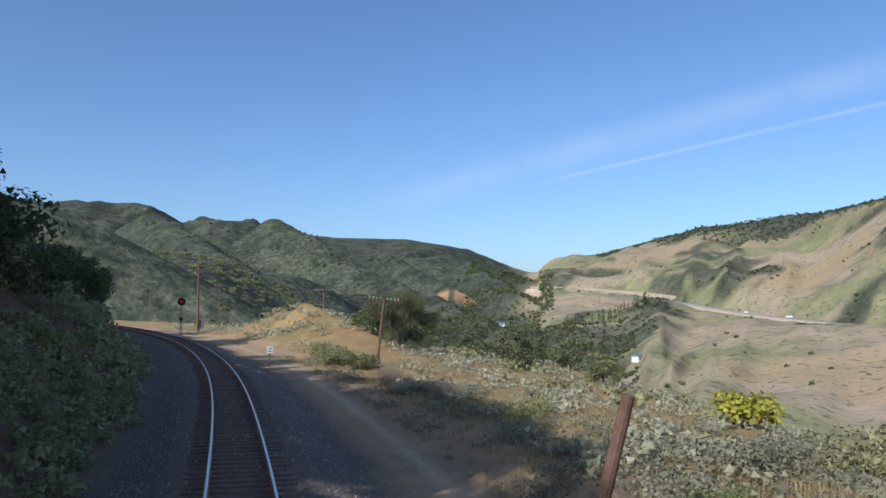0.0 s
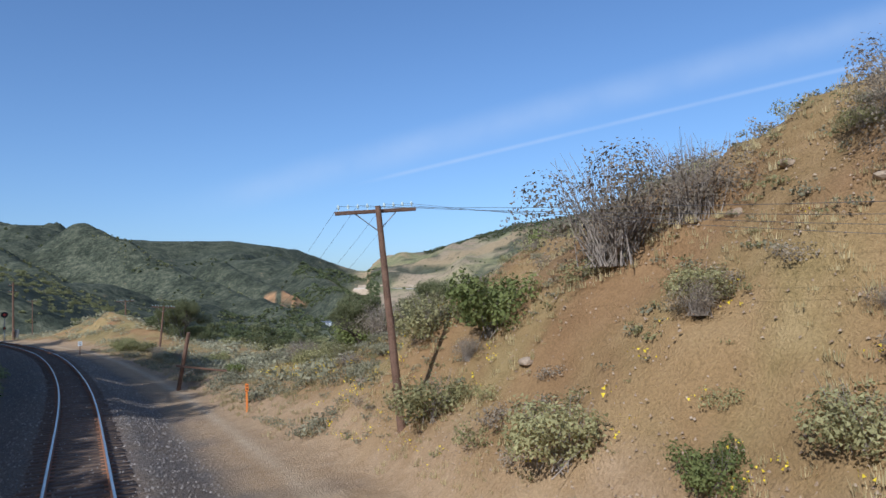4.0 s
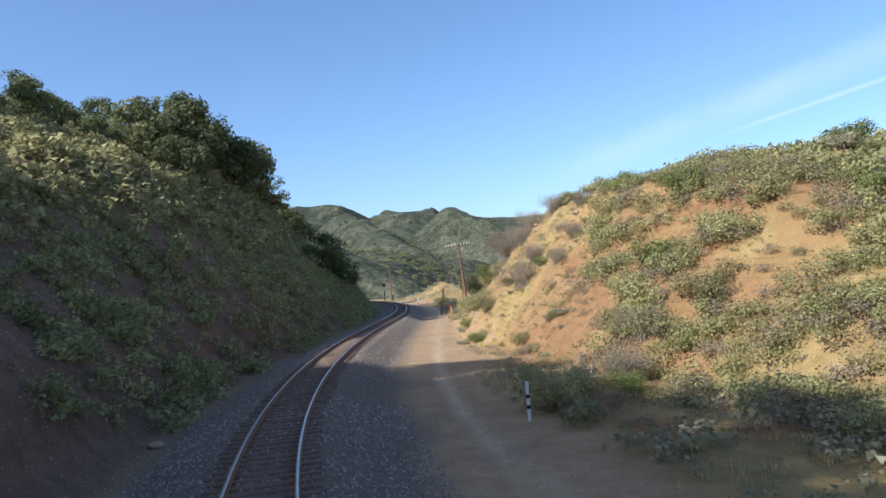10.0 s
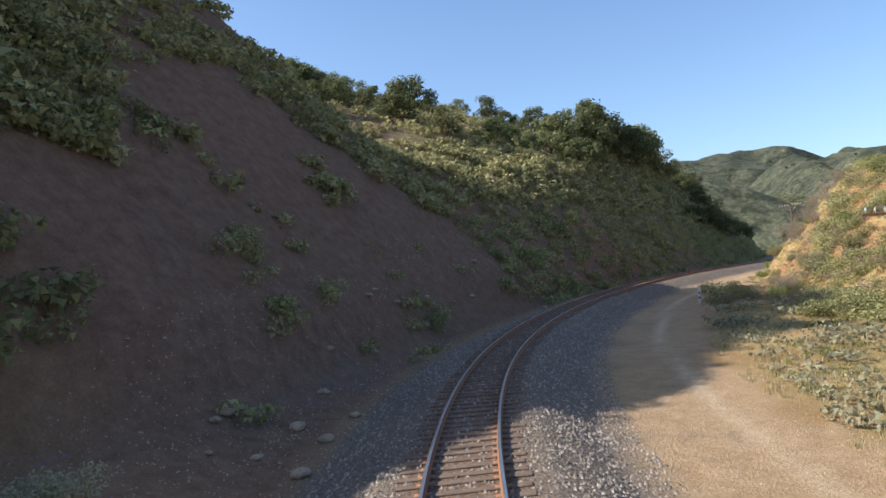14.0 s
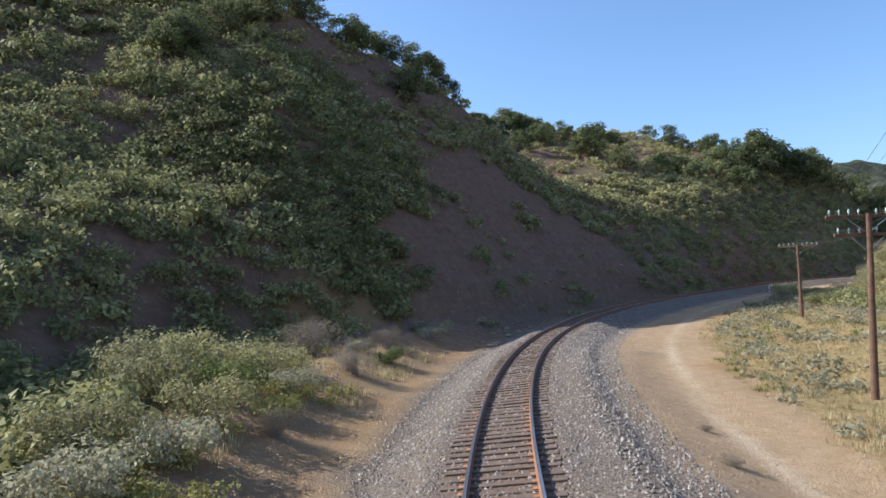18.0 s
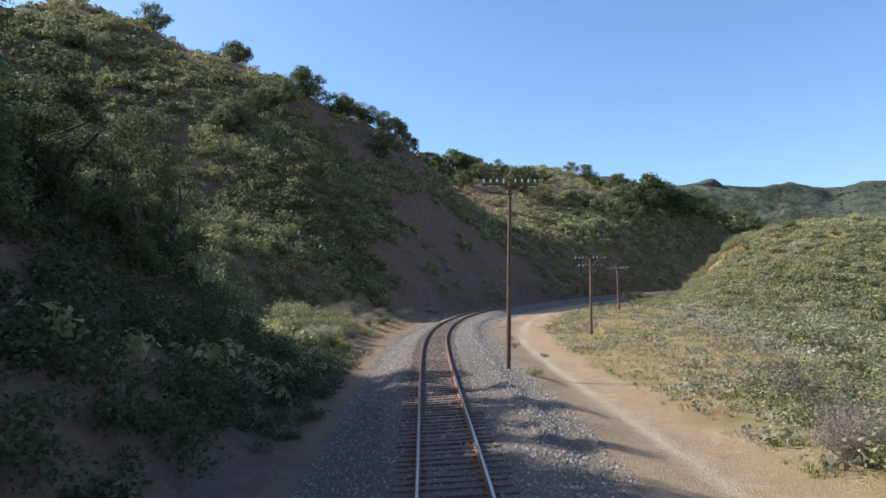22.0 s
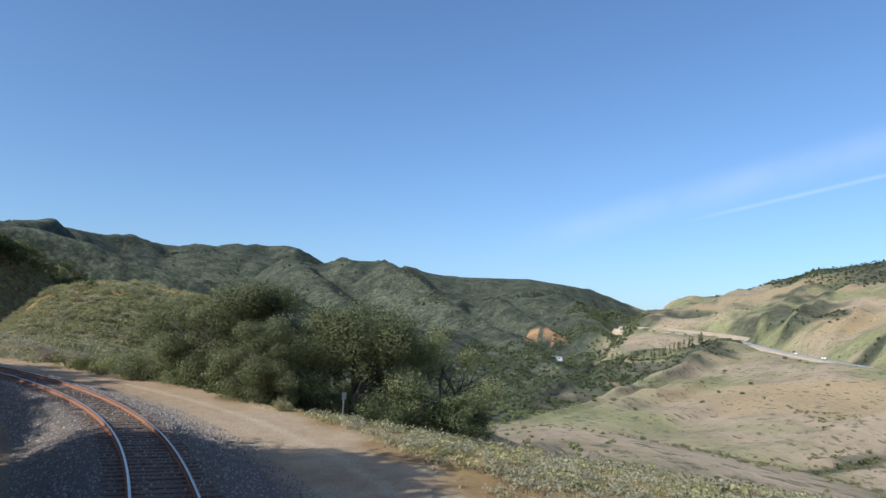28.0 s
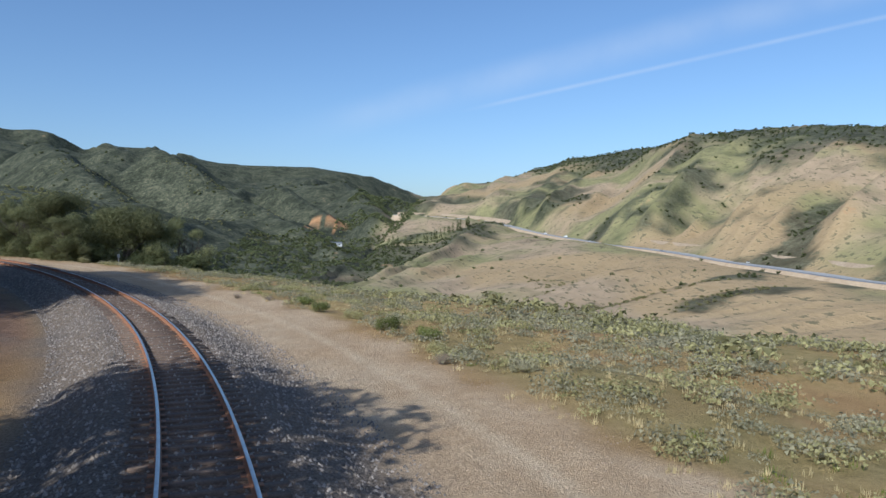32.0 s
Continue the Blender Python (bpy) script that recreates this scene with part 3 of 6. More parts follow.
SCARS = [(-300, 1640, 30), (-345, 1615, 18), (-228, 1165, 8), (-610, 1690, 14), (-900, 2300, 18), (-1280, 2500, 14), (420, 1215, 12), (300, 900, 10)]


def far_h(x, y):
    """Height of the far land (world z)."""
    az = np.degrees(np.arctan2(-x, y))
    r = np.hypot(x, y) + 1e-6
    rr = np.interp(az, AZ, RIDGE_R)
    zr = rr * np.tan(np.radians(np.interp(az, AZ, SKY_EL)))
    # land on the way: at 110, 250, 600, 1200 m
    nodes = [-180, -70, -40, -20, -5, 3, 8, 14, 20, 30, 45, 60, 90, 180]
    z110 = np.interp(az, nodes, [-20, -20, -18, -16, -13, -10, -8, -6, -3, 0, 5, 20, 30, -20])
    z250 = np.interp(az, nodes, [-45, -44, -46, -52, -58, -60, -60, -50, -28, 0, 14, 40, 50, -45])
    z600 = np.interp(az, nodes, [-40, -36, -40, -58, -62, -64, -62, -52, -15, 35, 50, 75, 80, -40])
    z12 = np.interp(az, nodes, [60, 50, 40, -6, -22, -34, -36, 0, 50, 80, 90, 120, 130, 60])
    z = np.where(r < 250, z110 + (z250 - z110) * np.clip((r - 110) / 140, 0, 1), np.where(r < 600, z250 + (z600 - z250) * (r - 250) / 350, z600 + (z12 - z600) * np.clip((r - 600) / 600, 0, 1)))
    t = np.clip((r - 1200) / np.maximum(rr - 1200, 50), 0, 1)
    z = np.where((r > 1200) & (rr > 1250), z12 + (zr - z12) * t ** 1.15, z)
    short = rr <= 1300
    z = np.where(short & (r > 600), z600 + (zr - z600) * np.clip((r - 600) / np.maximum(rr - 600, 50), 0, 1), z)
    # the hillside carries the highway
    hr, hz = np.interp(az, HW_AZ, HW_R), np.interp(az, HW_AZ, HW_Z)
    on = (az < 4.5) & (az > -105)
    low = -58 + 0 * r
    z_below = low + (hz - low) * smooth(r, hr * 0.42, hr)
    z_below = np.where(r < 250, z, z_below)
    z_above = hz + (zr - hz) * np.clip((r - hr) / np.maximum(rr - hr, 60), 0, 1) ** 0.95
    z = np.where(on, np.where(r < hr, np.maximum(z_below, -62), z_above), z)
    z = np.where(r > rr, zr - (r - rr) * 0.25, z)
    edge = 1 - 0.96 * np.exp(-((r - rr) / 210.0) ** 2)
    road = 1 - np.where(on, np.exp(-((r - hr) / 80.0) ** 2), 0)
    damp = np.clip(edge * road, 0.03, 1)
    # the mountain breaks into long spurs that run down to the valley, the grass hills into short ones
    along, across = 0.49 * x - 0.87 * y, 0.87 * x + 0.49 * y
    w1 = fbm(x / 600.0, y / 600.0, 60, 3)
    spur = 1 - 2.0 * np.abs(value_noise((across + 160 * w1) / 430.0, (along + 120 * w1) / 1500.0, 61))
    side = 1 - 2.0 * np.abs(value_noise((across + 0.6 * along + 70 * w1) / 190.0, (along - 0.6 * across) / 520.0, 62))
    mount = np.clip((r - 300) / 1200, 0, 1) * np.where(on, 0, 1)
    z = z + mount * damp * (80 * (spur - 0.5) + 26 * (side - 0.3) * (1.2 - 0.5 * spur))
    fan = 1 - 2.0 * np.abs(value_noise((az + 2.2 * w1) / 6.5, r / 1100.0 + 0.3 * w1, 63))
    rib = 1 - 2.0 * np.abs(value_noise((az + 1.5 * w1) / 2.3 + r / 700.0, r / 480.0, 64))
    grassy = np.where(on, 1, 0) * np.clip((r - 190) / 500, 0, 1)
    below = np.where(on & (r < hr), np.clip(1 - r / hr, 0, 0.5) * 1.7, 1)
    z = z + grassy * damp * below * (np.clip(r / 32, 8, 36) * fan + np.clip(r / 55, 5, 13) * rib)
    z += damp * np.clip((r - 250) / 600, 0, 1) * (7 * fbm(x / 110.0, y / 110.0, 66, 4, 0.55) + 11 * np.where(on, 0.25, 1) * (0.5 - np.abs(fbm(x / 130.0, y / 130.0, 68, 3, 0.6))) + 1.5 * fbm(x / 30.0, y / 30.0, 71, 2))
    # spurs running down into the valley
    for ax, ay, az_, bx, by, bz, w in SPURS:
        dx, dy = bx - ax, by - ay
        k = np.clip(((x - ax) * dx + (y - ay) * dy) / (dx * dx + dy * dy), 0, 1)
        off = np.hypot(x - ax - k * dx, y - ay - k * dy)
        z = np.maximum(z, az_ + (bz - az_) * k + 9 * fbm(x / 90.0, y / 90.0, 73, 4) - w * (np.sqrt(off ** 2 + 400) - 20))
    back = np.hypot((x + 400) * 0.9, y - 140)
    z = np.maximum(z, 102 - 0.27 * np.sqrt(back ** 2 + 40.0 ** 2) - 2.4 * np.clip(38 - az, 0, 70) + 4 * fbm(x / 70.0, y / 70.0, 72, 3))
    return z


def far_sheet():
    az = np.concatenate([np.arange(-60, 64.01, 0.25), np.arange(66, 300, 4.0), [300.0]])
    r = np.concatenate([np.linspace(2, 100, 14)[:-1], 100 * 1.022 ** np.arange(0, 175)])
    aa, rr = np.meshgrid(np.radians(az), r, indexing="ij")
    x, y = -np.sin(aa).ravel() * rr.ravel(), np.cos(aa).ravel() * rr.ravel()
    z = far_h(x, y)
    s, u, d = near_line(x, y)
    # the near sheet lies over this one and runs out into it
    zi = near_z(s, np.clip(u, -100, 400))
    z = zi + (z - zi) * smooth(d, 92, 190) - 5.0 * (1 - smooth(d, 36, 58)) - 0.5 * (1 - smooth(d, 58, 104))
    v = np.stack([x, y, z], 1)
    me = mesh_np("hills", v, grid_faces(len(az), len(r))[:, ::-1], M_FAR, True)
    azd = np.degrees(np.arctan2(-x, y))
    n = fbm(x / 150.0, y / 150.0, 81, 4)
    hr = np.interp(azd, HW_AZ, HW_R)
    rad = np.hypot(x, y)
    n3 = fbm(x / 45.0, y / 45.0, 83, 3)
    fold = value_noise((azd + 2.2 * n) / 4.0, rad / 500.0, 84)
    left = smooth(azd + n * 2 + np.clip((700 - rad) / 200, 0, 2.5), 4.5, 7.5) * (1 - smooth(azd, 150, 170))
    valley = smooth(azd + n * 3, -2, 3) * (rad < 1100) * 0.95
    draw = smooth(fold + 0.4 * n3, 0.3, 0.62) * 0.85 * (azd < 9) * smooth(rad, 190, 260)
    ridge_r = np.interp(azd, AZ, RIDGE_R)
    hollow = (1 - smooth(d + 30 * n, 110, 200)) * (0.55 + 0.4 * smooth(n3, -0.3, 0.4)) * (azd < 0)
    top = smooth(rad + 160 * n, ridge_r * 0.8, ridge_r * 0.93) * (azd < 1) * 0.95
    paint(me, "brush", np.clip(np.maximum.reduce([left, valley, draw, top, hollow]), 0, 1))
    bare = np.zeros(len(x))
    for cx, cy, w in SCARS:
        bare = np.maximum(bare, np.exp(-((x - cx + 12 * n) / w) ** 2 - ((y - cy) / (w * 1.8)) ** 2))
    paint(me, "scar", np.clip(smooth(bare + 0.3 * fbm(x / 14.0, y / 14.0, 91, 3), 0.4, 0.6), 0, 1))
    paint(me, "gold", np.clip(smooth(fbm(x / 190.0, y / 190.0, 87, 3) + 0.3 * np.exp(-((rad - 420) / 260) ** 2), 0.15, 0.6) * (azd < 6), 0, 1))
    tagged(part("hills", me, None), "chaparral and grass covered hills round a wide valley", "hill", kind="structure")


far_sheet()


# ---- the track ----
def rail(u0):
    s = np.arange(-150.0, 304.0, 1.0)
    prof = [(-0.065, -0.175), (0.065, -0.175), (0.065, -0.16), (0.012, -0.145), (0.012, -0.045), (0.036, -0.03), (0.036, -0.004), (0.026, 0.0), (-0.026, 0.0), (-0.036, -0.004), (-0.036, -0.03), (-0.012, -0.045), (-0.012, -0.145), (-0.065, -0.16)]
    rings = [on_line(s, u0 + a, b + (u0 + a) * cant_at(s)) for a, b in prof]
    v = np.stack(rings, 1)
    n, k = len(s), len(prof)
    i = np.arange(n - 1)[:, None] * k
    j = np.arange(k)[None]
    f = np.stack([i + j, i + (j + 1) % k, i + k + (j + 1) % k, i + k + j], -1).reshape(-1, 4)
    me = mesh_np("rail", v.reshape(-1, 3), f[:, ::-1], M_RAIL)
    me.materials.append(M_RAILTOP)
    mi = np.zeros(len(f), np.int32)
    top = np.tile(np.isin(np.arange(k), [6, 7, 8]), n - 1)
    mi[top] = 1
    me.polygons.foreach_set("material_index", mi)
    return me


track = tagged(new("railway_track"), "single rusty railway track on wooden sleepers and grey ballast", "railway track")
for u0 in (-0.755, 0.755):
    part("rail", rail(u0), None, track, "rusty steel rail with a polished top")

# ---- leaves and plants ----
def leaf_cloud(seed, lobes, n, size, flat=0.75, shell=0.55):
    """Corners of n leaf sprays spread over rounded lobes. lobes: (x, y, z, rx, ry, rz)."""
    g = np.random.default_rng(seed)
    lo = np.array(lobes, float)
    w = (lo[:, 3] * lo[:, 4] * lo[:, 5]) ** (2 / 3)
    pick = g.choice(len(lo), n, p=w / w.sum())
    d = g.normal(size=(n, 3))
    d /= np.linalg.norm(d, axis=1)[:, None]
    rad = shell + (1 - shell) * g.random(n) ** 0.6
    rad *= 1 + 0.16 * np.sin(d[:, 0] * 5 + pick) * np.cos(d[:, 2] * 6 + pick * 2)
    c = lo[pick, :3] + d * rad[:, None] * lo[pick, 3:]
    nrm = d + g.normal(size=(n, 3)) * flat * 0.62 + np.array([0, 0, 0.45])
    nrm /= np.linalg.norm(nrm, axis=1)[:, None]
    a = np.cross(nrm, g.normal(size=(n, 3)))
    a /= np.linalg.norm(a, axis=1)[:, None]
    b = np.cross(nrm, a)
    sz = size * (0.55 + 0.9 * g.random(n))[:, None]
    v = np.stack([c - a * sz - b * sz * 0.55, c + a * sz - b * sz * 0.55, c + b * sz * 0.95], 1)
    return v.reshape(-1, 3)


def tris(nv):
    return np.arange(nv).reshape(-1, 3)


def scatter(name, templates, places, material, label, category):
    """One object of many plants: places are (x, y, z, scale, turn, template)."""
    out = []
    for x, y, z, sc, tn, k in places:
        v = templates[int(k) % len(templates)]
        ca, sa = math.cos(tn) * sc, math.sin(tn) * sc
        o = np.empty_like(v)
        o[:, 0] = v[:, 0] * ca - v[:, 1] * sa + x
        o[:, 1] = v[:, 0] * sa + v[:, 1] * ca + y
        o[:, 2] = v[:, 2] * sc + z
        out.append(o)
    v = np.concatenate(out)
    return tagged(part(name, mesh_np(name, v, tris(len(v)), material), None), label, category, kind="stuff")


def bush_lobes(seed, w=1.0, h=1.0, n=7):
    g = np.random.default_rng(seed)
    out = [(0, 0, h * 0.45, w * 0.55, w * 0.55, h * 0.45)]
    for i in range(n):
        a = 2 * math.pi * i / n + g.random()
        r = w * (0.35 + 0.3 * g.random())
        out.append((r * math.cos(a), r * math.sin(a), h * (0.3 + 0.4 * g.random()), w * (0.25 + 0.2 * g.random()), w * (0.25 + 0.2 * g.random()), h * (0.22 + 0.2 * g.random())))
    return out


def places_on(sa, sb, ua, ub, n, seed, keep=None, lo=0.6, hi=1.4, sink=0.08):
    g = np.random.default_rng(seed)
    s = g.uniform(sa, sb, n)
    u = g.uniform(ua, ub, n)
    if keep is not None:
        m = keep(s, u)
        s, u = s[m], u[m]
    v = on_line(s, u, 0.0)
    v[:, 2] = near_z(s, u) - sink
    return [(*p, sc, tn, k) for p, sc, tn, k in zip(v, g.uniform(lo, hi, len(v)), g.uniform(0, 6.28, len(v)), g.integers(0, 8, len(v)))]


def leaf_mesh(name, v, material):
    return mesh_np(name, v, tris(len(v)), material)


# ---- trees ----
def limb(bm, p, d, length, r, depth, g):
    q = p + d * length
    tube(bm, p, q, r, r * 0.62, 6)
    if depth:
        for _ in range(3 if depth > 1 else 2):
            e = (d + Vector(g.normal(size=3)) * 0.55 + Vector((0, 0, 0.12))).normalized()
            limb(bm, p + d * length * (0.65 + 0.35 * g.random()), e, length * (0.6 + 0.2 * g.random()), r * 0.55, depth - 1, g)


def tree_kind(seed, w, h, n, leaf, foliage, bark, stems=1, bare=0.25, depth=3):
    """Trunk mesh and crown mesh of one tree."""
    g = np.random.default_rng(seed)
    bm = bmesh.new()
    for i in range(stems):
        d = Vector((g.normal() * 0.22, g.normal() * 0.22, 1)).normalized()
        limb(bm, Vector((g.normal() * 0.1 * (stems - 1), g.normal() * 0.1 * (stems - 1), -0.4)), d, h * 0.38, 0.03 * h / max(1, stems ** 0.5), depth, g)
    trunk = bpy.data.meshes.new("trunk")
    bm.to_mesh(trunk)
    bm.free()
    trunk.materials.append(bark)
    lobes = []
    for i in range(30):
        a = g.random() * 6.28
        t = g.random()
        zc = h * (bare + (0.9 - bare) * t)
        rr = w * 0.5 * math.sin(math.pi * (0.22 + 0.66 * t)) * g.random() ** 0.5
        k = w * (0.1 + 0.12 * g.random())
        lobes.append((rr * math.cos(a), rr * math.sin(a), zc, k, k, k * 0.72))
    return trunk, leaf_mesh("crown", leaf_cloud(seed + 100, lobes, n, leaf, 0.8, 0.35), foliage)


def plant(name, trunk, crown, place, scale, turn, label, category, group, stem="trunk", top="crown"):
    e = tagged(new(name), label, category, group)
    e.matrix_world = Matrix.Translation(place) @ Matrix.Rotation(turn, 4, "Z") @ Matrix.Diagonal((scale, scale, scale, 1))
    part(stem, trunk, None, e)
    part(top, crown, None, e)
    return e


def spot(s, u, sink=0.05):
    x, y, _ = on_line(s, u, 0.0)
    return (float(x), float(y), float(near_z(np.array([float(s)]), np.array([float(u)]))[0]) - sink)


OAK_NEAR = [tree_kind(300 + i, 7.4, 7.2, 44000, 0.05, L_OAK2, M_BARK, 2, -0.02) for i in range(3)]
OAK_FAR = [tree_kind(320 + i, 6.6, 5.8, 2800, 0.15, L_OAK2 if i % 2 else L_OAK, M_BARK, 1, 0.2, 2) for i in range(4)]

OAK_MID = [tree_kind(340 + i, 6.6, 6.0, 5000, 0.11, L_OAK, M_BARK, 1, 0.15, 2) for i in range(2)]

# the oaks beside the road
for s0, u0, sc, tn in ((189, 12.5, 1.05, 0.3), (194.5, 13.0, 1.02, 1.9), (191.5, 11.6, 0.8, 5.0), (199, 16.5, 1.08, 3.1), (193, 19.5, 1.1, 4.0), (184, 16.5, 0.95, 5.1), (201, 22.5, 1.0, 2.2), (198.5, 11.0, 0.72, 0.9), (186, 11.2, 0.85, 2.9), (200, 9.8, 0.6, 4.4), (178, 20.0, 0.9, 1.2)):
    k = int(s0 * 7) % 3
    plant("oak_tree", *OAK_NEAR[k], spot(s0, u0, 0.2), sc * 1.14, tn, "dense live oak with dark green leaves beside the dirt road", "tree", "oaks beside the road")

for s0, u0, sc in ((184, 11.5, 0.5), (187, 13.5, 0.6), (190.5, 10.6, 0.5), (192, 15.5, 0.65), (195.5, 10.4, 0.5), (197, 13.8, 0.6), (200.5, 13.2, 0.55), (202.5, 18.5, 0.6), (203.5, 21.5, 0.6), (201, 25, 0.65), (188, 17.5, 0.7), (197.5, 20, 0.75), (204, 15.5, 0.45)):
    plant("oak_tree", *OAK_MID[int(s0) % 2], spot(s0, u0, 0.5), sc, s0 * 1.3, "low bushy oak under the larger oaks", "tree", "oaks beside the road")

# oaks over the cutting, along its rim and on the slope
g = np.random.default_rng(77)
for i in range(74):
    s0 = g.uniform(-120, 92)
    u0 = -g.uniform(15, 30) if i % 3 else -g.uniform(30, 62)
    if (s0 > -5 and u0 > -24) or 38 < s0 < 70:
        continue
    plant("oak_tree", *OAK_FAR[i % 4], spot(s0, u0, 0.3), g.uniform(0.55, 1.0), g.uniform(0, 6.28), "rounded live oak on the steep hillside above the track", "tree", "oaks on the hillside")
for s0, u0, sc in ((-6, -20, 1.35), (-12, -21, 1.45), (-18, -22, 1.4), (-25, -21, 1.15), (-31, -20, 0.95), (-38, -18, 0.85), (-44, -17, 0.8), (-20, -11, 1.15), (-28, -10, 1.05), (-36, -9, 0.7), (-58, -9, 0.8), (2, -23, 1.5), (-2, -25.5, 1.6), (-8, -26, 1.4), (8, -24, 1.45), (5, -21, 1.1), (13, -25, 1.3), (14, -19, 0.9), (20, -30, 0.8), (26, -27, 0.8), (34, -36, 1.2), (35.5, -37.5, 0.75), (44, -44, 0.8), (54, -50, 0.8), (18, -28, 0.8), (-39, -26, 1.0), (-15, -28, 1.1), (-70, -9, 0.8), (-84, -8, 0.8)):
    plant("oak_tree", *(OAK_MID[int(s0) % 2] if u0 > -15 else OAK_FAR[int(s0) % 4]), spot(s0, u0, 0.3), sc, s0 * 1.7, "rounded live oak on the steep hillside above the track", "tree", "oaks on the hillside")
# along the rim of the cutting, and on the crest behind it
for i in range(19):
    s0 = 67 + 1.75 * i + g.uniform(-0.7, 0.7)
    plant("oak_tree", *OAK_FAR[i % 4], spot(s0, -tab(s0, [58, 66, 96, 100], [26, 32, 36, 31]) - 2.5 * g.random(), 0.4), g.uniform(0.6, 0.95), g.uniform(0, 6.28), "rounded live oak on the rim of the bare cutting", "tree", "oaks on the hillside")
for i in range(34):
    s0 = g.uniform(24, 98)
    plant("oak_tree", *OAK_FAR[i % 4], spot(s0, -g.uniform(50, 60) - (26 * g.random() if s0 > 64 else 0), 0.4), g.uniform(0.55, 0.95), g.uniform(0, 6.28), "rounded live oak on the crest of the hill", "tree", "oaks on the hillside")
# the wood on the bank beside the later stretch
for i in range(38):
    if i < 14:
        s0, u0, sc = 146 + 3.5 * i + g.uniform(-1, 1), -g.uniform(13.5, 18), g.uniform(0.5, 0.75)
    elif i < 26:
        s0, u0, sc = g.uniform(220, 236.5), -g.uniform(12.5, 17), g.uniform(1.6, 2.0)
    else:
        s0, u0, sc = g.uniform(160, 190), -g.uniform(14, 26), g.uniform(0.6, 0.95)
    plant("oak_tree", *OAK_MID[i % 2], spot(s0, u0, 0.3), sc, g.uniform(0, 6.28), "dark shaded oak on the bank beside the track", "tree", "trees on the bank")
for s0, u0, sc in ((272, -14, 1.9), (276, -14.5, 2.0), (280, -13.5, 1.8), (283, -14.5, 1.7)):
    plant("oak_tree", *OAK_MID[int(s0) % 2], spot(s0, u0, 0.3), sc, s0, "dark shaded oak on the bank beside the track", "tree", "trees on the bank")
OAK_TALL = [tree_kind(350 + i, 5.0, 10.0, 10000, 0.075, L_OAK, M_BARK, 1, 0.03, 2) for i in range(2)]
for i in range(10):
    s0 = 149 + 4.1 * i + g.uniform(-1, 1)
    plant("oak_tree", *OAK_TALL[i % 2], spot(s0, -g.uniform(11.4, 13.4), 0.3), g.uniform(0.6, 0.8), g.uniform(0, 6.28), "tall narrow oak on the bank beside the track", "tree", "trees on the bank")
# trees below the road on the valley side
for i in range(46):
    s0 = g.uniform(-110, -8)
    u0 = g.uniform(17, 60) + (14 if s0 > -50 else 0)
    plant("oak_tree", *OAK_FAR[i % 4], spot(s0, u0, 0.5), g.uniform(0.45, 0.8), g.uniform(0, 6.28), "spreading green tree below the road", "tree", "trees below the road")
plant("oak_tree", *OAK_NEAR[1], spot(-66, 20, 0.4), 0.9, 0.4, "large bright green tree beside the telegraph pole", "tree", "trees below the road")

for s0, u0, sc in ((-1, 13.6, 0.5), (-4.5, 16, 0.42), (3, 15.5, 0.36)):
    plant("oak_tree", *OAK_NEAR[1], spot(s0, u0, 0.2), sc, s0, "young oak with small bright leaves on the verge", "tree", "trees below the road")

# ---- shrubs ----
def shrub_kind(seed, w, h, n, leaf, foliage, twigs=14, twig_mat=None, thick=0.008):
    g = np.random.default_rng(seed)
    bm = bmesh.new()
    for i in range(twigs):
        a = g.random() * 6.28
        r = w * 0.55 * g.random() ** 0.5
        p = Vector((0.12 * w * g.normal(), 0.12 * w * g.normal(), -0.05))
        q = Vector((r * math.cos(a), r * math.sin(a), h * (0.55 + 0.45 * g.random())))
        m = p.lerp(q, 0.5) + Vector(g.normal(size=3)) * 0.06 * w
        tube(bm, p, m, thick * w + 0.001, thick * 0.6 * w, 4)
        tube(bm, m, q, thick * 0.6 * w, thick * 0.25 * w, 4)
    me = bpy.data.meshes.new("stem")
    bm.to_mesh(me)
    bm.free()
    me.materials.append(twig_mat or M_TWIG)
    return me, leaf_mesh("foliage", leaf_cloud(seed + 50, bush_lobes(seed, w, h, 8), n, leaf, 0.9, 0.3), foliage)


SHRUBS = {
    "olive": [shrub_kind(400 + i, 1.0, 1.0, 2600, 0.03, L_OLIVE, 30) for i in range(2)],
    "sage": [shrub_kind(410 + i, 1.0, 0.8, 2400, 0.03, L_SAGE, 30) for i in range(2)],
    "green": [shrub_kind(420 + i, 1.0, 1.0, 2600, 0.032, L_GREEN, 24) for i in range(2)],
    "dry": [shrub_kind(430 + i, 1.0, 1.0, 3600, 0.016, L_DRY, 150, None, 0.006) for i in range(2)],
    "brush": [shrub_kind(440 + i, 1.0, 1.0, 2600, 0.034, L_BRUSH, 24) for i in range(2)],
}
WORDS = {"olive": "olive green shrub with fine leaves on the earth bank", "sage": "pale grey green sage bush on dry ground", "green": "bright green leafy shrub on the bank", "dry": "grey leafless shrub with dense fine twigs", "brush": "dark green chaparral shrub on the slope"}


def shrub(kind, s0, u0, size, label=None, group="shrubs on the bank"):
    k = int(abs(s0 * 3.7 + u0 * 5.1)) % 2
    return plant("shrub", *SHRUBS[kind][k], spot(s0, u0, 0.06), size, s0 * 2.3 + u0, label or WORDS[kind], "shrub", group, "stem", "foliage")


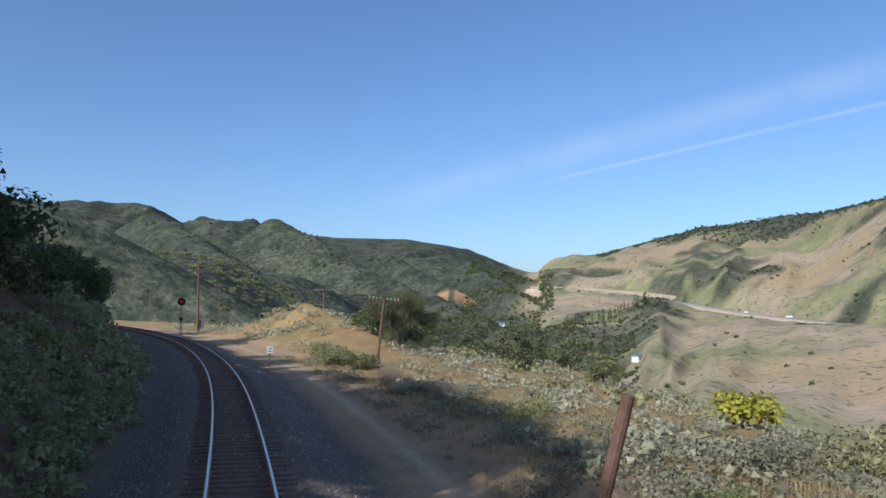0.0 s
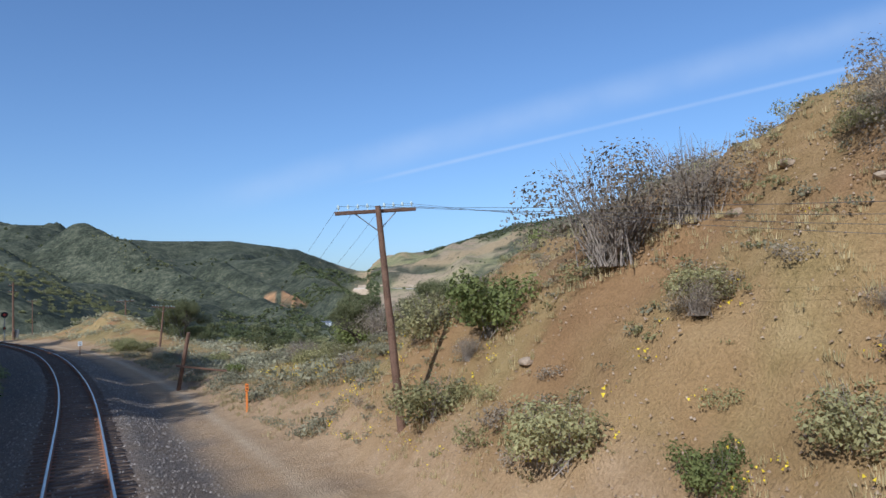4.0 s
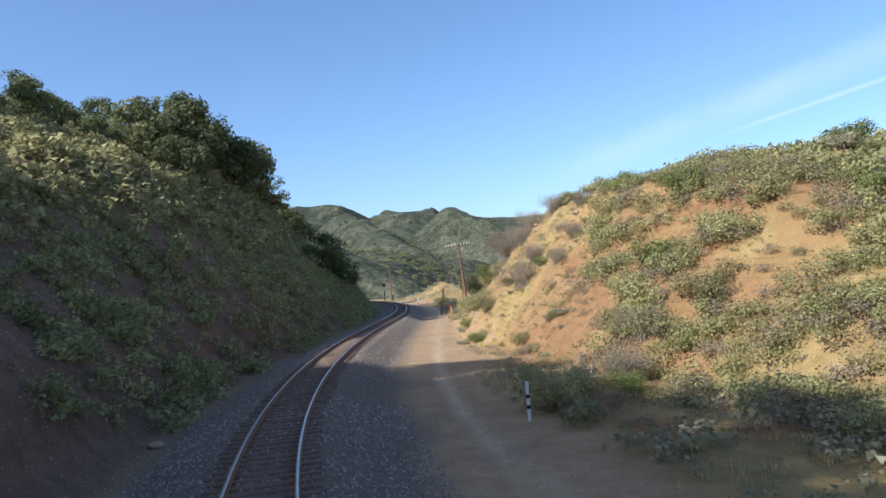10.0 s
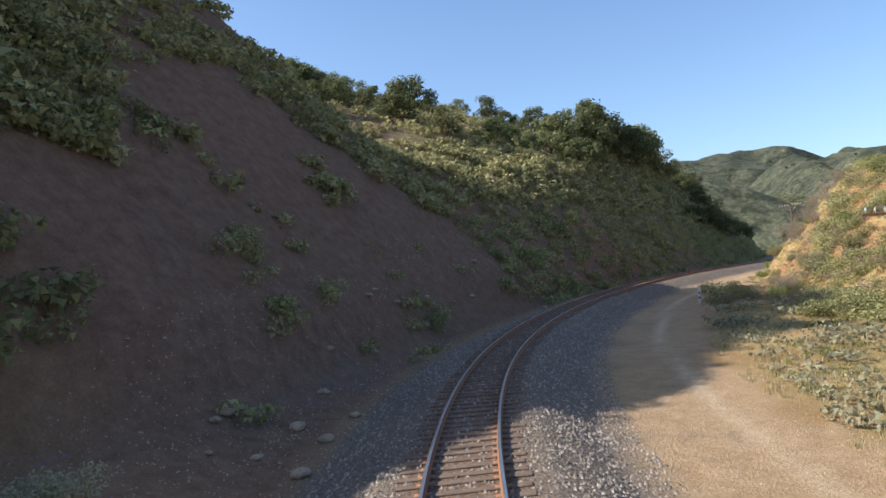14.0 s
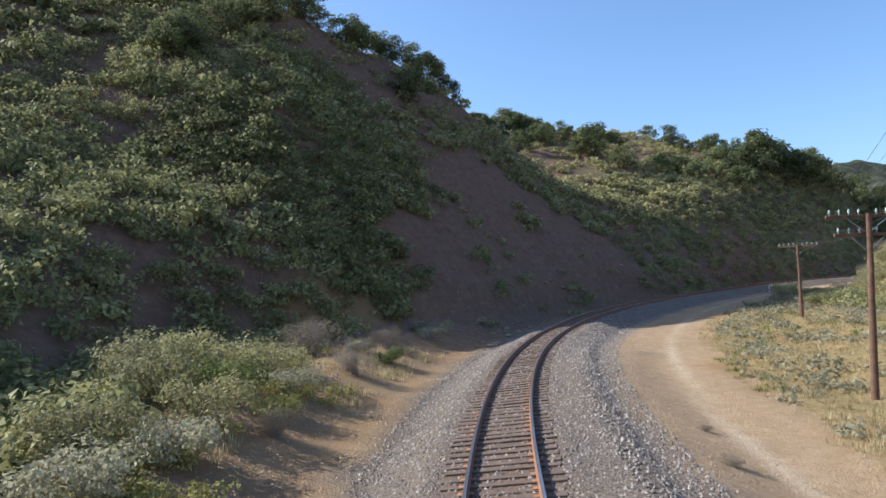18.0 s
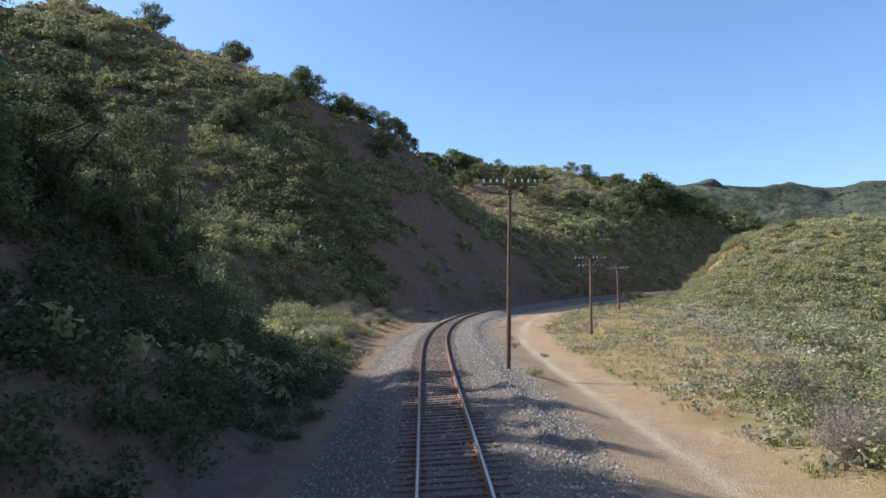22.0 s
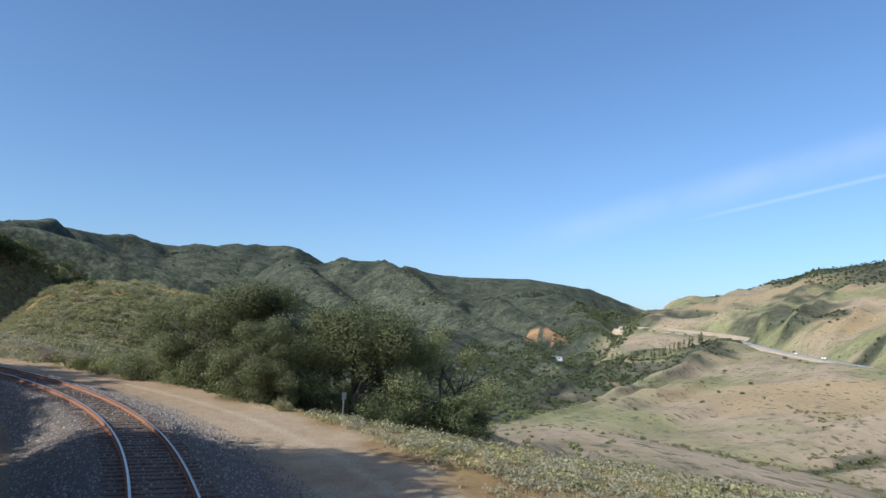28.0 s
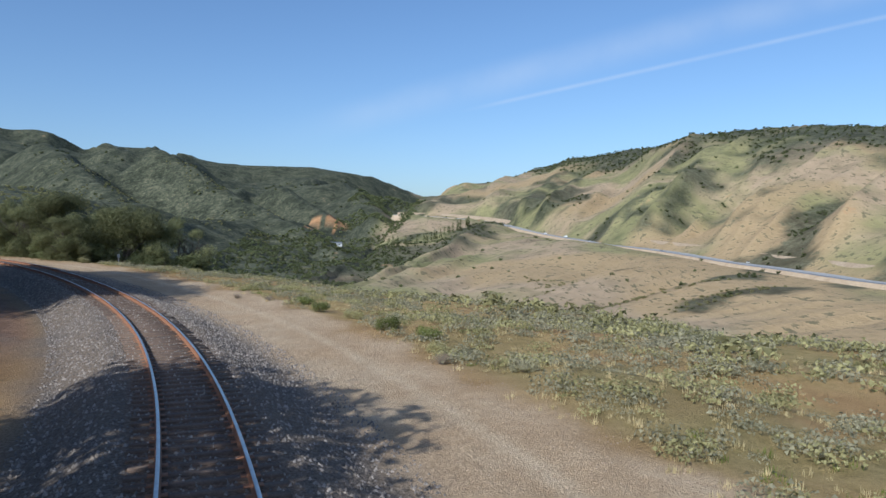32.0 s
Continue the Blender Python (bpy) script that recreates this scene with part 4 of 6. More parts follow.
KNOWN = (("dry", 20, 12.6, 2.9), ("dry", 21.5, 14.0, 2.2), ("green", 15.5, 11.5, 2.0), ("green", 13.5, 12.5, 1.7), ("olive", 11, 11.5, 1.8), ("dry", 27, 14.2, 1.7), ("olive", 28.5, 17.2, 1.4), ("brush", 30, 20.6, 1.7),
         ("olive", 22.5, 8.8, 1.5), ("olive", 30, 9.2, 1.3), ("green", 30.5, 8.3, 0.95), ("olive", 36, 9.0, 0.9), ("sage", 36.5, 7.7, 0.55), ("olive", 43, 11.0, 0.95), ("olive", 61.5, 9.2, 1.75), ("olive", 59.5, 10.4, 1.2), ("sage", 63.5, 9.4, 1.0),
         ("dry", 38.5, 15.5, 1.3), ("dry", 36, 16.5, 1.0), ("olive", 52, 14.5, 1.5), ("green", 50, 17.5, 1.8), ("olive", 55, 17.5, 1.6), ("dry", 57, 13.0, 1.7), ("green", 47, 20, 1.6), ("olive", 44.5, 15, 0.9), ("sage", 46, 13, 0.6), ("sage", 45, 12.4, 0.5),
         ("dry", 28, 13.3, 1.6), ("dry", 31, 15.5, 1.5), ("olive", 34, 12.4, 0.9), ("dry", 37, 12, 2.0), ("dry", 36, 13, 1.4), ("olive", 34, 9.7, 1.2), ("olive", 16, 9.1, 1.5), ("olive", 28, 10.1, 1.1), ("green", 26, 9.1, 0.9), ("sage", 29, 8, 0.7), ("olive", 31, 16.8, 1.2), ("olive", 24, 11.4, 0.9), ("dry", 40, 14, 1.2), ("olive", 47, 16, 1.3), ("olive", 51, 15.5, 1.5), ("dry", 54, 15, 1.6), ("dry", 4, 10.8, 0.9), ("olive", 1, 11.5, 1.0), ("olive", -9, 15.5, 2.2), ("olive", -13, 16.5, 2.4), ("sage", -15, 13, 1.5), ("dry", -10, 13, 1.6), ("olive", -17, 19, 2.6), ("dry", -2, 22, 4.0), ("dry", 1, 19.5, 3.2), ("olive", -5, 25, 3.4), ("sage", 2.5, 13, 0.9), ("sage", 5, 12, 0.8), ("olive", 7, 13.5, 1.2), ("sage", 6.5, 10.6, 0.8), ("green", -1.5, 13.5, 1.9), ("olive", -4, 15.0, 2.3), ("dry", 0.5, 14.0, 2.2), ("olive", -7, 12.5, 1.4), ("brush", -9, 17.0, 2.2), ("green", -12.5, 9.4, 0.85), ("sage", -11, 8.6, 0.6),
         ("brush", -52, 8.6, 1.9), ("brush", -49, 9.8, 1.7), ("dry", -40, 9.2, 1.3), ("sage", -36, 8.9, 1.2), ("dry", -33, 9.8, 1.1), ("brush", -27, 11.5, 1.3), ("olive", -62, 10.5, 1.5),
         ("sage", 104.5, -7.6, 1.15), ("sage", 107.5, -7.2, 1.21), ("sage", 106, -8.6, 1.03), ("dry", 112.5, -8.2, 1.15), ("sage", 115.5, -8.4, 1.03), ("dry", 116.8, -10.6, 2.03), ("green", 116, -6.7, 0.92), ("olive", 121, -11.5, 2.03), ("olive", 124, -13, 2.29), ("olive", 126.5, -12.6, 2.43),
         ("olive", 123, -9.4, 1.76), ("green", 127.5, -9, 1.62), ("olive", 129, -11.2, 2.03), ("sage", 125.5, -7.8, 1.35), ("dry", 120, -7.2, 1.22), ("olive", 131, -8.2, 1.62), ("sage", 133.5, -7.6, 1.49), ("olive", 134.5, -9.6, 1.62), ("dry", 130, -6.6, 0.94), ("sage", 137, -8.0, 1.62),
         ("dry", 133, 5.2, 0.42), ("dry", 136.5, 5.3, 0.5), ("dry", 129, 5.6, 0.3), ("dry", 140, 6.8, 0.35), ("olive", 152, 4.4, 0.55), ("green", 176, 8.8, 1.25), ("green", 178.5, 9.4, 1.2), ("brush", 173, 10.5, 1.5), ("dry", 170, 11.5, 1.8), ("dry", 166, 10.5, 1.6), ("olive", 180.5, 8.2, 1.0),
         ("olive", 204, 9.2, 0.8), ("green", 241, 10.2, 0.65), ("green", 244.5, 9.6, 0.7), ("olive", 247.5, 10.2, 0.7), ("dry", 238.5, 8.9, 0.4), ("dry", 236.5, 7.6, 0.4), ("green", 252, 9.8, 0.75), ("green", 254.5, 10.6, 0.7), ("olive", 257, 9.7, 0.6), ("dry", 259, 8.8, 0.5), ("sage", 250, 11.4, 0.7), ("sage", 261, 10.8, 0.7))
for kind, s0, u0, size in KNOWN:
    shrub(kind, s0, u0, size)
# more of them, thinner and smaller
kinds = list(SHRUBS)
for i in range(120):
    s0, u0 = g.uniform(2, 66), g.uniform(8.2, 30)
    kt = np.interp(s0, [5, 15, 32, 45, 60, 75], [7.6, 7.2, 7.4, 10.8, 15, 20])
    size = g.uniform(0.25, 0.6 + 0.5 * g.random()) if u0 < kt + 9 else g.uniform(0.6, 1.5)
    shrub(("olive", "sage", "dry", "sage", "green")[i % 5], s0, u0, size)


def cloud(seed, w, h, n, leaf, lobes=6):
    return leaf_cloud(seed, bush_lobes(seed, w, h, lobes), n, leaf, 0.85, 0.45)


BANK_T = [cloud(590 + i, 1.0, 0.9, 420, 0.042, 8) for i in range(4)]
scatter("bank_shrubs", BANK_T, places_on(2, 66, 8.4, 28, 130, 656, None, 0.3, 1.0, 0.05), L_OLIVE, "small olive shrubs dotted over the earth bank", "shrubs")
scatter("bank_shrubs", BANK_T, places_on(2, 66, 8.4, 28, 130, 657, None, 0.3, 0.9, 0.05), L_DRY, "small grey dry shrubs dotted over the earth bank", "shrubs")


BRUSH_T = [cloud(500 + i, 1.3, 1.25, 56, 0.2) for i in range(6)]
NEAR_T = [cloud(570 + i, 1.2, 1.05, 300, 0.062, 8) for i in range(4)]
FINE_T = [cloud(530 + i, 1.25, 1.15, 120, 0.11, 8) for i in range(6)]
SAGE_T = [cloud(510 + i, 0.75, 0.5, 44, 0.075, 6) for i in range(6)]
SAGE_NEAR_T = [cloud(580 + i, 0.75, 0.5, 130, 0.044, 8) for i in range(5)]
FARTREE_T = [cloud(520 + i, 4.2, 5.0, 40, 1.1, 6) for i in range(5)]
MIDTREE_T = [cloud(525 + i, 4.4, 4.4, 170, 0.52, 8) for i in range(5)]
GUM_T = [leaf_cloud(535 + i, [(0, 0, 5 + 3 * k, 2.4 - 0.3 * k, 2.4 - 0.3 * k, 2.6) for k in range(4)], 50, 1.1) for i in range(3)]


def tuft(seed, n, h, w):
    """Blades of one grass tuft."""
    g = np.random.default_rng(seed)
    a = g.random(n) * 6.28
    r = w * g.random(n) ** 0.7
    b = np.stack([r * np.cos(a), r * np.sin(a), np.full(n, -0.03)], 1)
    lean = np.stack([np.cos(a), np.sin(a), np.zeros(n)], 1) * (0.35 * h * g.random(n))[:, None] + g.normal(size=(n, 3)) * 0.08 * h
    tip = b + lean + np.array([0, 0, 1]) * (h * (0.5 + 0.6 * g.random(n)))[:, None]
    side = np.stack([-np.sin(a), np.cos(a), np.zeros(n)], 1) * 0.016
    return np.stack([b - side, b + side, tip], 1).reshape(-1, 3)


TUFT_T = [tuft(540 + i, 20, 0.26, 0.26) for i in range(5)]


def off_bare(s, u):
    """False on the bare cut face."""
    edge = -tab(s, [60, 66, 72, 84, 90, 94, 100, 105], [5, 11, 21, 20, 16, 14, 12, 6]) + 2 * fbm(s / 5, u / 5, 5, 4)
    return ~((s > 60) & (s < 105) & (u > edge) & (fbm(s / 2.2, u / 2.2, 55, 2) < 0.6))


foot = lambda s, u: off_bare(s, u) & (-u > np.interp(s, [88, 97, 105, 118, 134, 146, 300], [14, 8.5, 10.5, 13, 10, 6.2, 6.2]) + 1.2 * fbm(s / 4, u / 4, 6, 2))
scatter("hillside_brush", FINE_T, places_on(88, 168, -46, -6, 3000, 601, lambda s, u: foot(s, u) & ((s < 134) | (u < -14)), 0.7, 1.5, 0.25), L_BRUSH, "dense olive green chaparral shrubs covering the hillside", "brush")
scatter("hillside_brush", FINE_T, places_on(92, 168, -46, -6, 700, 616, foot, 0.6, 1.3, 0.2), L_OLIVE, "yellow green shrubs among the chaparral on the hillside", "brush")
scatter("hillside_brush", FINE_T, places_on(87, 106, -30, -11, 700, 641, foot, 0.6, 1.3, 0.25), L_BRUSH, "olive green chaparral shrubs beside the bare cut face", "brush")
scatter("hillside_brush", BRUSH_T, places_on(88, 168, -80, -44, 1800, 617, foot, 0.8, 1.6, 0.25), L_BRUSH, "dense olive green chaparral shrubs high on the hillside", "brush")
scatter("hillside_brush", BRUSH_T, places_on(56, 150, -100, -70, 1100, 663, None, 0.8, 1.6, 0.25), L_BRUSH, "chaparral on the crest of the hill", "brush")
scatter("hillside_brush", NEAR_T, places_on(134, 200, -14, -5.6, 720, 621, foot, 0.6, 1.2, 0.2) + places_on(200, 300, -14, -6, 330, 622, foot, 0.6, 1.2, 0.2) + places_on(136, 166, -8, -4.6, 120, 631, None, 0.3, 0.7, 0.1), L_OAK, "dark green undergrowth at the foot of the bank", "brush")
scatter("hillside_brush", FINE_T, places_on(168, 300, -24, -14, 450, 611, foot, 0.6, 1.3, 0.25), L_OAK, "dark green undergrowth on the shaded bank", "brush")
scatter("cutting_brush", FINE_T, places_on(-40, 97, -12, -4.4, 1500, 602, off_bare, 0.4, 1.1, 0.25), L_BRUSH, "dark green chaparral shrubs on the steep shaded cutting", "brush")
scatter("cutting_brush", BRUSH_T, places_on(-40, 97, -26, -12, 2400, 618, off_bare, 0.5, 1.2, 0.25) + places_on(-100, -40, -26, -4.4, 1300, 619, off_bare, 0.5, 1.2, 0.25) + places_on(-100, 97, -70, -24, 2000, 613, off_bare, 0.6, 1.3, 0.25), L_OLIVE, "olive green chaparral shrubs high on the cutting", "brush")
KNOLL_T = [cloud(560 + i, 1.0, 0.85, 120, 0.085, 8) for i in range(6)]
on_knoll = lambda s, u: (u > np.interp(s, [-8, 5, 30, 38, 44, 50, 56, 66, 84], [26, 19, 18, 17.5, 16.4, 15.4, 14.6, 13, 18]) + 2 * fbm(s / 4, u / 4, 16, 2))
near_knoll = lambda s, u: on_knoll(s, u) & (s > 36) & (s < 74) & (u < 25)
far_knoll = lambda s, u: on_knoll(s, u) & ~near_knoll(s, u)
scatter("knoll_brush", BANK_T, places_on(36, 74, 13, 25, 260, 658, near_knoll, 0.6, 1.5, 0.12), L_BRUSH, "green chaparral on the near side of the knoll", "brush")
scatter("knoll_brush", BANK_T, places_on(36, 74, 13, 25, 260, 659, near_knoll, 0.5, 1.4, 0.12), L_OLIVE, "yellow green scrub on the near side of the knoll", "brush")
scatter("knoll_brush", BANK_T, places_on(40, 70, 12, 25, 90, 660, None, 0.4, 1.3, 0.1), L_DRY, "grey brown dry scrub on the near side of the knoll", "brush")
scatter("knoll_brush", KNOLL_T, places_on(-8, 84, 14, 48, 950, 612, far_knoll, 0.5, 1.4, 0.15), L_BRUSH, "green chaparral covering the rounded knoll", "brush")
scatter("knoll_brush", KNOLL_T, places_on(-8, 84, 14, 48, 1000, 614, far_knoll, 0.4, 1.2, 0.15), L_OLIVE, "olive scrub covering the rounded knoll", "brush")
face = lambda s, u: fbm(s / 2.5, u / 2.5, 23, 2) > -0.1
scatter("bank_weeds", SAGE_T, places_on(0, 62, 8.0, 21, 1300, 629, face, 0.18, 0.55, 0.03), L_SAGE, "small pale weeds dotted over the earth bank", "weeds")
scatter("bank_weeds", SAGE_T, places_on(0, 62, 8.0, 21, 1000, 630, face, 0.18, 0.55, 0.03), L_OLIVE, "small olive weeds dotted over the earth bank", "weeds")
scatter("knoll_brush", KNOLL_T, places_on(40, 140, 20, 58, 1900, 620, lambda s, u: (u > np.interp(s, [40, 60, 70, 96, 140], [26, 24, 21, 22, 24])) & (np.abs(s - 84 - 0.12 * (u - 30)) > 1.6), 0.5, 1.3, 0.15), L_SAGE, "olive scrub on the flank of the knoll", "brush")
scatter("knoll_brush", KNOLL_T, places_on(46, 86, 24, 62, 800, 632, lambda s, u: np.abs(s - 84 - 0.12 * (u - 30)) > 1.6, 0.6, 1.3, 0.15), L_BRUSH, "green chaparral on the flank of the knoll", "brush")
scatter("knoll_brush", BRUSH_T, places_on(-8, 90, 46, 76, 900, 615, on_knoll, 0.6, 1.2, 0.15), L_BRUSH, "green chaparral on the back of the knoll", "brush")
scatter("verge_brush", SAGE_NEAR_T, places_on(-60, 9, 6.8, 13, 420, 654, lambda s, u: fbm(s / 4, u / 4, 7, 3) > -0.4, 0.5, 1.5, 0.08), L_SAGE, "pale sage and dry weeds at the edge of the dirt road", "brush")
scatter("dry_grass", TUFT_T, places_on(-60, 9, 6.4, 13, 1500, 655, None, 0.5, 1.3, 0.0), L_GRASS, "dry straw coloured grass at the edge of the dirt road", "grass")
scatter("verge_brush", SAGE_T, places_on(-120, 4, 9.0, 46, 1700, 603, lambda s, u: fbm(s / 5, u / 5, 7, 3) > -0.35, 0.6, 1.9, 0.1), L_SAGE, "pale sage scrub and dry weeds on the verge", "brush")
scatter("verge_brush", SAGE_T, places_on(62, 190, 9.2, 40, 2300, 604, lambda s, u: fbm(s / 5, u / 5, 8, 3) > -0.4, 0.45, 1.4, 0.08), L_SAGE, "pale sage scrub covering the ground beside the road", "brush")
slope_brush = lambda s, u: u > np.interp(s, [70, 95, 138, 152, 165, 180], [26, 27, 25, 14, 10.5, 10]) + 2 * fbm(s / 5, u / 5, 12, 2)
near_slope = lambda s, u: slope_brush(s, u) & (s > 140) & (u < 24)
far_slope = lambda s, u: slope_brush(s, u) & ~near_slope(s, u)
scatter("slope_brush", BANK_T, places_on(140, 182, 10, 24, 260, 661, near_slope, 0.7, 1.6, 0.12), L_OLIVE, "olive chaparral beside the dirt road", "brush")
scatter("slope_brush", BANK_T, places_on(140, 182, 10, 24, 130, 662, near_slope, 0.8, 1.7, 0.12), L_DRY, "grey brown dry brush beside the dirt road", "brush")
scatter("slope_brush", KNOLL_T, places_on(70, 182, 11, 48, 1500, 607, far_slope, 0.6, 1.5, 0.15), L_OLIVE, "olive chaparral covering the slope below the road", "brush")
scatter("slope_brush", KNOLL_T, places_on(70, 182, 11, 48, 900, 608, far_slope, 0.6, 1.4, 0.15), L_BRUSH, "green chaparral covering the slope below the road", "brush")
low = lambda s, u: fbm(s / 4, u / 4, 9, 3) > -0.55
scatter("verge_brush", SAGE_NEAR_T, places_on(205, 304, 9.4, 20, 850, 644, low, 0.4, 1.3, 0.06), L_SAGE, "low grey green scrub beside the road", "brush")
scatter("verge_brush", SAGE_T, places_on(205, 304, 20, 62, 3300, 605, low, 0.4, 1.35, 0.06), L_SAGE, "low grey green scrub sloping down from the road", "brush")
scatter("verge_brush", SAGE_NEAR_T, places_on(205, 304, 9.4, 20, 380, 645, low, 0.5, 1.4, 0.06), L_OLIVE, "low olive scrub beside the road", "brush")
scatter("verge_brush", SAGE_T, places_on(205, 304, 20, 62, 1600, 609, low, 0.5, 1.5, 0.06), L_OLIVE, "low olive scrub sloping down from the road", "brush")
scatter("verge_brush", BRUSH_T, places_on(165, 304, 40, 104, 4600, 610, low, 0.35, 0.95, 0.1), L_SAGE, "grey green scrub on the falling ground above the valley", "brush")
scatter("verge_brush", BRUSH_T, places_on(-120, 300, 22, 98, 1700, 606, lambda s, u: (fbm(s / 14, u / 14, 10, 3) > 0.0) & ((s < 0) | (s > 182)) & (u < np.interp(s, [0, 40, 140, 170], [90, 48, 48, 90])), 0.5, 1.2, 0.2), L_OLIVE, "olive shrubs in the hollows below the road", "brush")


open_ground = lambda s, u: fbm(s / 3.5, u / 3.5, 17, 3) > -0.1
scatter("dry_grass", TUFT_T, places_on(-60, 6, 8.4, 24, 2200, 621, open_ground, 0.6, 1.5, 0.0), L_GRASS, "tufts of dry straw coloured grass", "grass")
scatter("dry_grass", TUFT_T, places_on(4, 62, 7.6, 24, 7000, 622, open_ground, 0.35, 0.95, 0.0), L_GRASS, "short dry grass on the earth bank", "grass")
scatter("dry_grass", TUFT_T, places_on(60, 190, 8.6, 26, 3800, 623, open_ground, 0.5, 1.1, 0.0), L_GRASS, "tufts of dry straw coloured grass", "grass")
scatter("dry_grass", TUFT_T, places_on(200, 300, 8.6, 28, 3200, 624, open_ground, 0.4, 0.9, 0.0), L_GRASS, "tufts of dry straw coloured grass", "grass")
scatter("dry_grass", TUFT_T, places_on(86, 150, 9.4, 30, 3600, 633, None, 0.5, 1.2, 0.0), L_GRASS, "pale straw coloured grass beside the road", "grass")
scatter("green_grass", TUFT_T, places_on(64, 180, 8.8, 24, 3000, 625, lambda s, u: fbm(s / 6, u / 4, 18, 3) > 0.3, 0.5, 1.1, 0.0), L_NEWGRASS, "patches of fresh green grass beside the road", "grass")
scatter("green_grass", TUFT_T, places_on(200, 300, 9.5, 30, 1800, 626, lambda s, u: fbm(s / 6, u / 4, 19, 3) > 0.3, 0.5, 1.0, 0.0), L_NEWGRASS, "patches of fresh green grass on the slope", "grass")
scatter("tall_grass", TUFT_T, places_on(111, 139, -13, -5.4, 900, 641, lambda s, u: fbm(s / 3, u / 3, 24, 2) > -0.3, 0.7, 1.4, 0.0), L_GRASS, "tall pale grass on the bank beside the track", "grass")
scatter("yellow_scrub", NEAR_T, places_on(116, 139, -13.5, -6.2, 150, 642, lambda s, u: fbm(s / 3, u / 3, 25, 2) > -0.2, 0.4, 0.85, 0.1), leafy("yellow_green_leaves", (0.22, 0.20, 0.05), (0.46, 0.42, 0.15)), "yellow green scrub on the bank beside the track", "brush")
FLOWER_T = [leaf_cloud(550 + i, [(0, 0, 0.16, 0.25, 0.25, 0.12)], 9, 0.028) for i in range(3)]
scatter("yellow_flowers", FLOWER_T, places_on(-9, 7, 9.5, 15, 420, 628, lambda s, u: fbm(s / 3, u / 3, 22, 2) > -0.1, 0.5, 1.0, -0.1), L_FLOWER, "bright yellow wildflowers on the verge", "flowers")
scatter("yellow_flowers", FLOWER_T, places_on(6, 40, 7.8, 13, 160, 627, lambda s, u: fbm(s / 4, u / 4, 20, 2) > 0.05, 0.8, 1.4, 0.0), L_FLOWER, "small yellow wildflowers on the bank", "flowers")
L_LUPINE = plain("purple_blossom", (0.16, 0.12, 0.30), (0.28, 0.22, 0.46), 9.0, 0.7)
scatter("lupines", FLOWER_T, places_on(103, 124, -10, -6.4, 130, 643, None, 0.6, 1.2, -0.45), L_LUPINE, "purple lupine blossoms among the sage", "flowers")
plant("shrub", *shrub_kind(470, 1.0, 0.9, 900, 0.07, leafy("yellow_blossom", (0.20, 0.20, 0.03), (0.48, 0.42, 0.06))), spot(-38, 33, 0.1), 2.8, 0.5, "shrub covered in bright yellow blossom", "shrub", "shrubs on the bank", "stem", "foliage")

# trees and scrub on the distant hills
def far_places(n, seed, az0, az1, r0, r1, keep, lo, hi, sink=0.6, clear=108):
    g = np.random.default_rng(seed)
    az = np.radians(g.uniform(az0, az1, n))
    r = np.sqrt(g.uniform(r0 * r0, r1 * r1, n))
    x, y = -np.sin(az) * r, np.cos(az) * r
    s, u, d = near_line(x, y)
    m = (d > clear) & keep(x, y, np.degrees(az), r)
    x, y, s, u, d = x[m], y[m], s[m], u[m], d[m]
    z = far_h(x, y)
    zi = near_z(s, np.clip(u, -100, 400))
    z = zi + (z - zi) * smooth(d, 92, 190)
    sc = g.uniform(lo, hi, len(x)) * (0.7 + r[m] / 2600)
    return [(*p, k, t, j) for p, k, t, j in zip(np.stack([x, y, z - sink], 1), sc, g.uniform(0, 6.28, len(x)), g.integers(0, 5, len(x)))]


clump = lambda x, y, c, sd: fbm(x / 110.0, y / 110.0, sd, 3) > c
draw_of = lambda x, y, a, r: value_noise((a + 2.2 * fbm(x / 150.0, y / 150.0, 81, 4)) / 4.0, r / 500.0, 84) + 0.35 * fbm(x / 45.0, y / 45.0, 83, 3)
scatter("far_trees", FARTREE_T, far_places(4200, 631, 4, 50, 450, 1700, lambda x, y, a, r: clump(x, y, -0.1, 33), 0.3, 0.75), L_BRUSH, "dark oaks and scrub dotted over the far hillside", "woods")
scatter("far_trees", MIDTREE_T, far_places(1700, 640, -3, 24, 120, 520, lambda x, y, a, r: clump(x, y, -0.5, 39), 0.4, 1.0), L_OAK2, "green trees filling the floor of the valley", "woods")
scatter("far_trees", FARTREE_T, far_places(2600, 647, -3, 16, 500, 1150, lambda x, y, a, r: clump(x, y, -0.5, 39), 0.4, 0.95), L_OAK, "dark trees filling the floor of the valley", "woods")
scatter("far_trees", MIDTREE_T, far_places(2600, 636, -48, 0, 130, 520, lambda x, y, a, r: (draw_of(x, y, a, r) > 0.22) | clump(x / 2, y / 2, 0.6, 38), 0.2, 0.55, 0.3), L_OLIVE, "grey green scrub in the hollows of the valley side", "woods")
scatter("far_trees", MIDTREE_T, far_places(1500, 653, 14, 56, 130, 620, lambda x, y, a, r: clump(x / 2, y / 2, -0.25, 51), 0.3, 0.8), L_BRUSH, "chaparral and small oaks on the slope behind the bend", "woods")
scatter("far_scrub", MIDTREE_T, far_places(1500, 651, -135, -20, 90, 330, lambda x, y, a, r: fbm(x / 34.0, y / 34.0, 52, 3) > 0.0, 0.16, 0.42, 0.2, 52), L_OLIVE, "olive scrub on the slope above the valley", "brush")
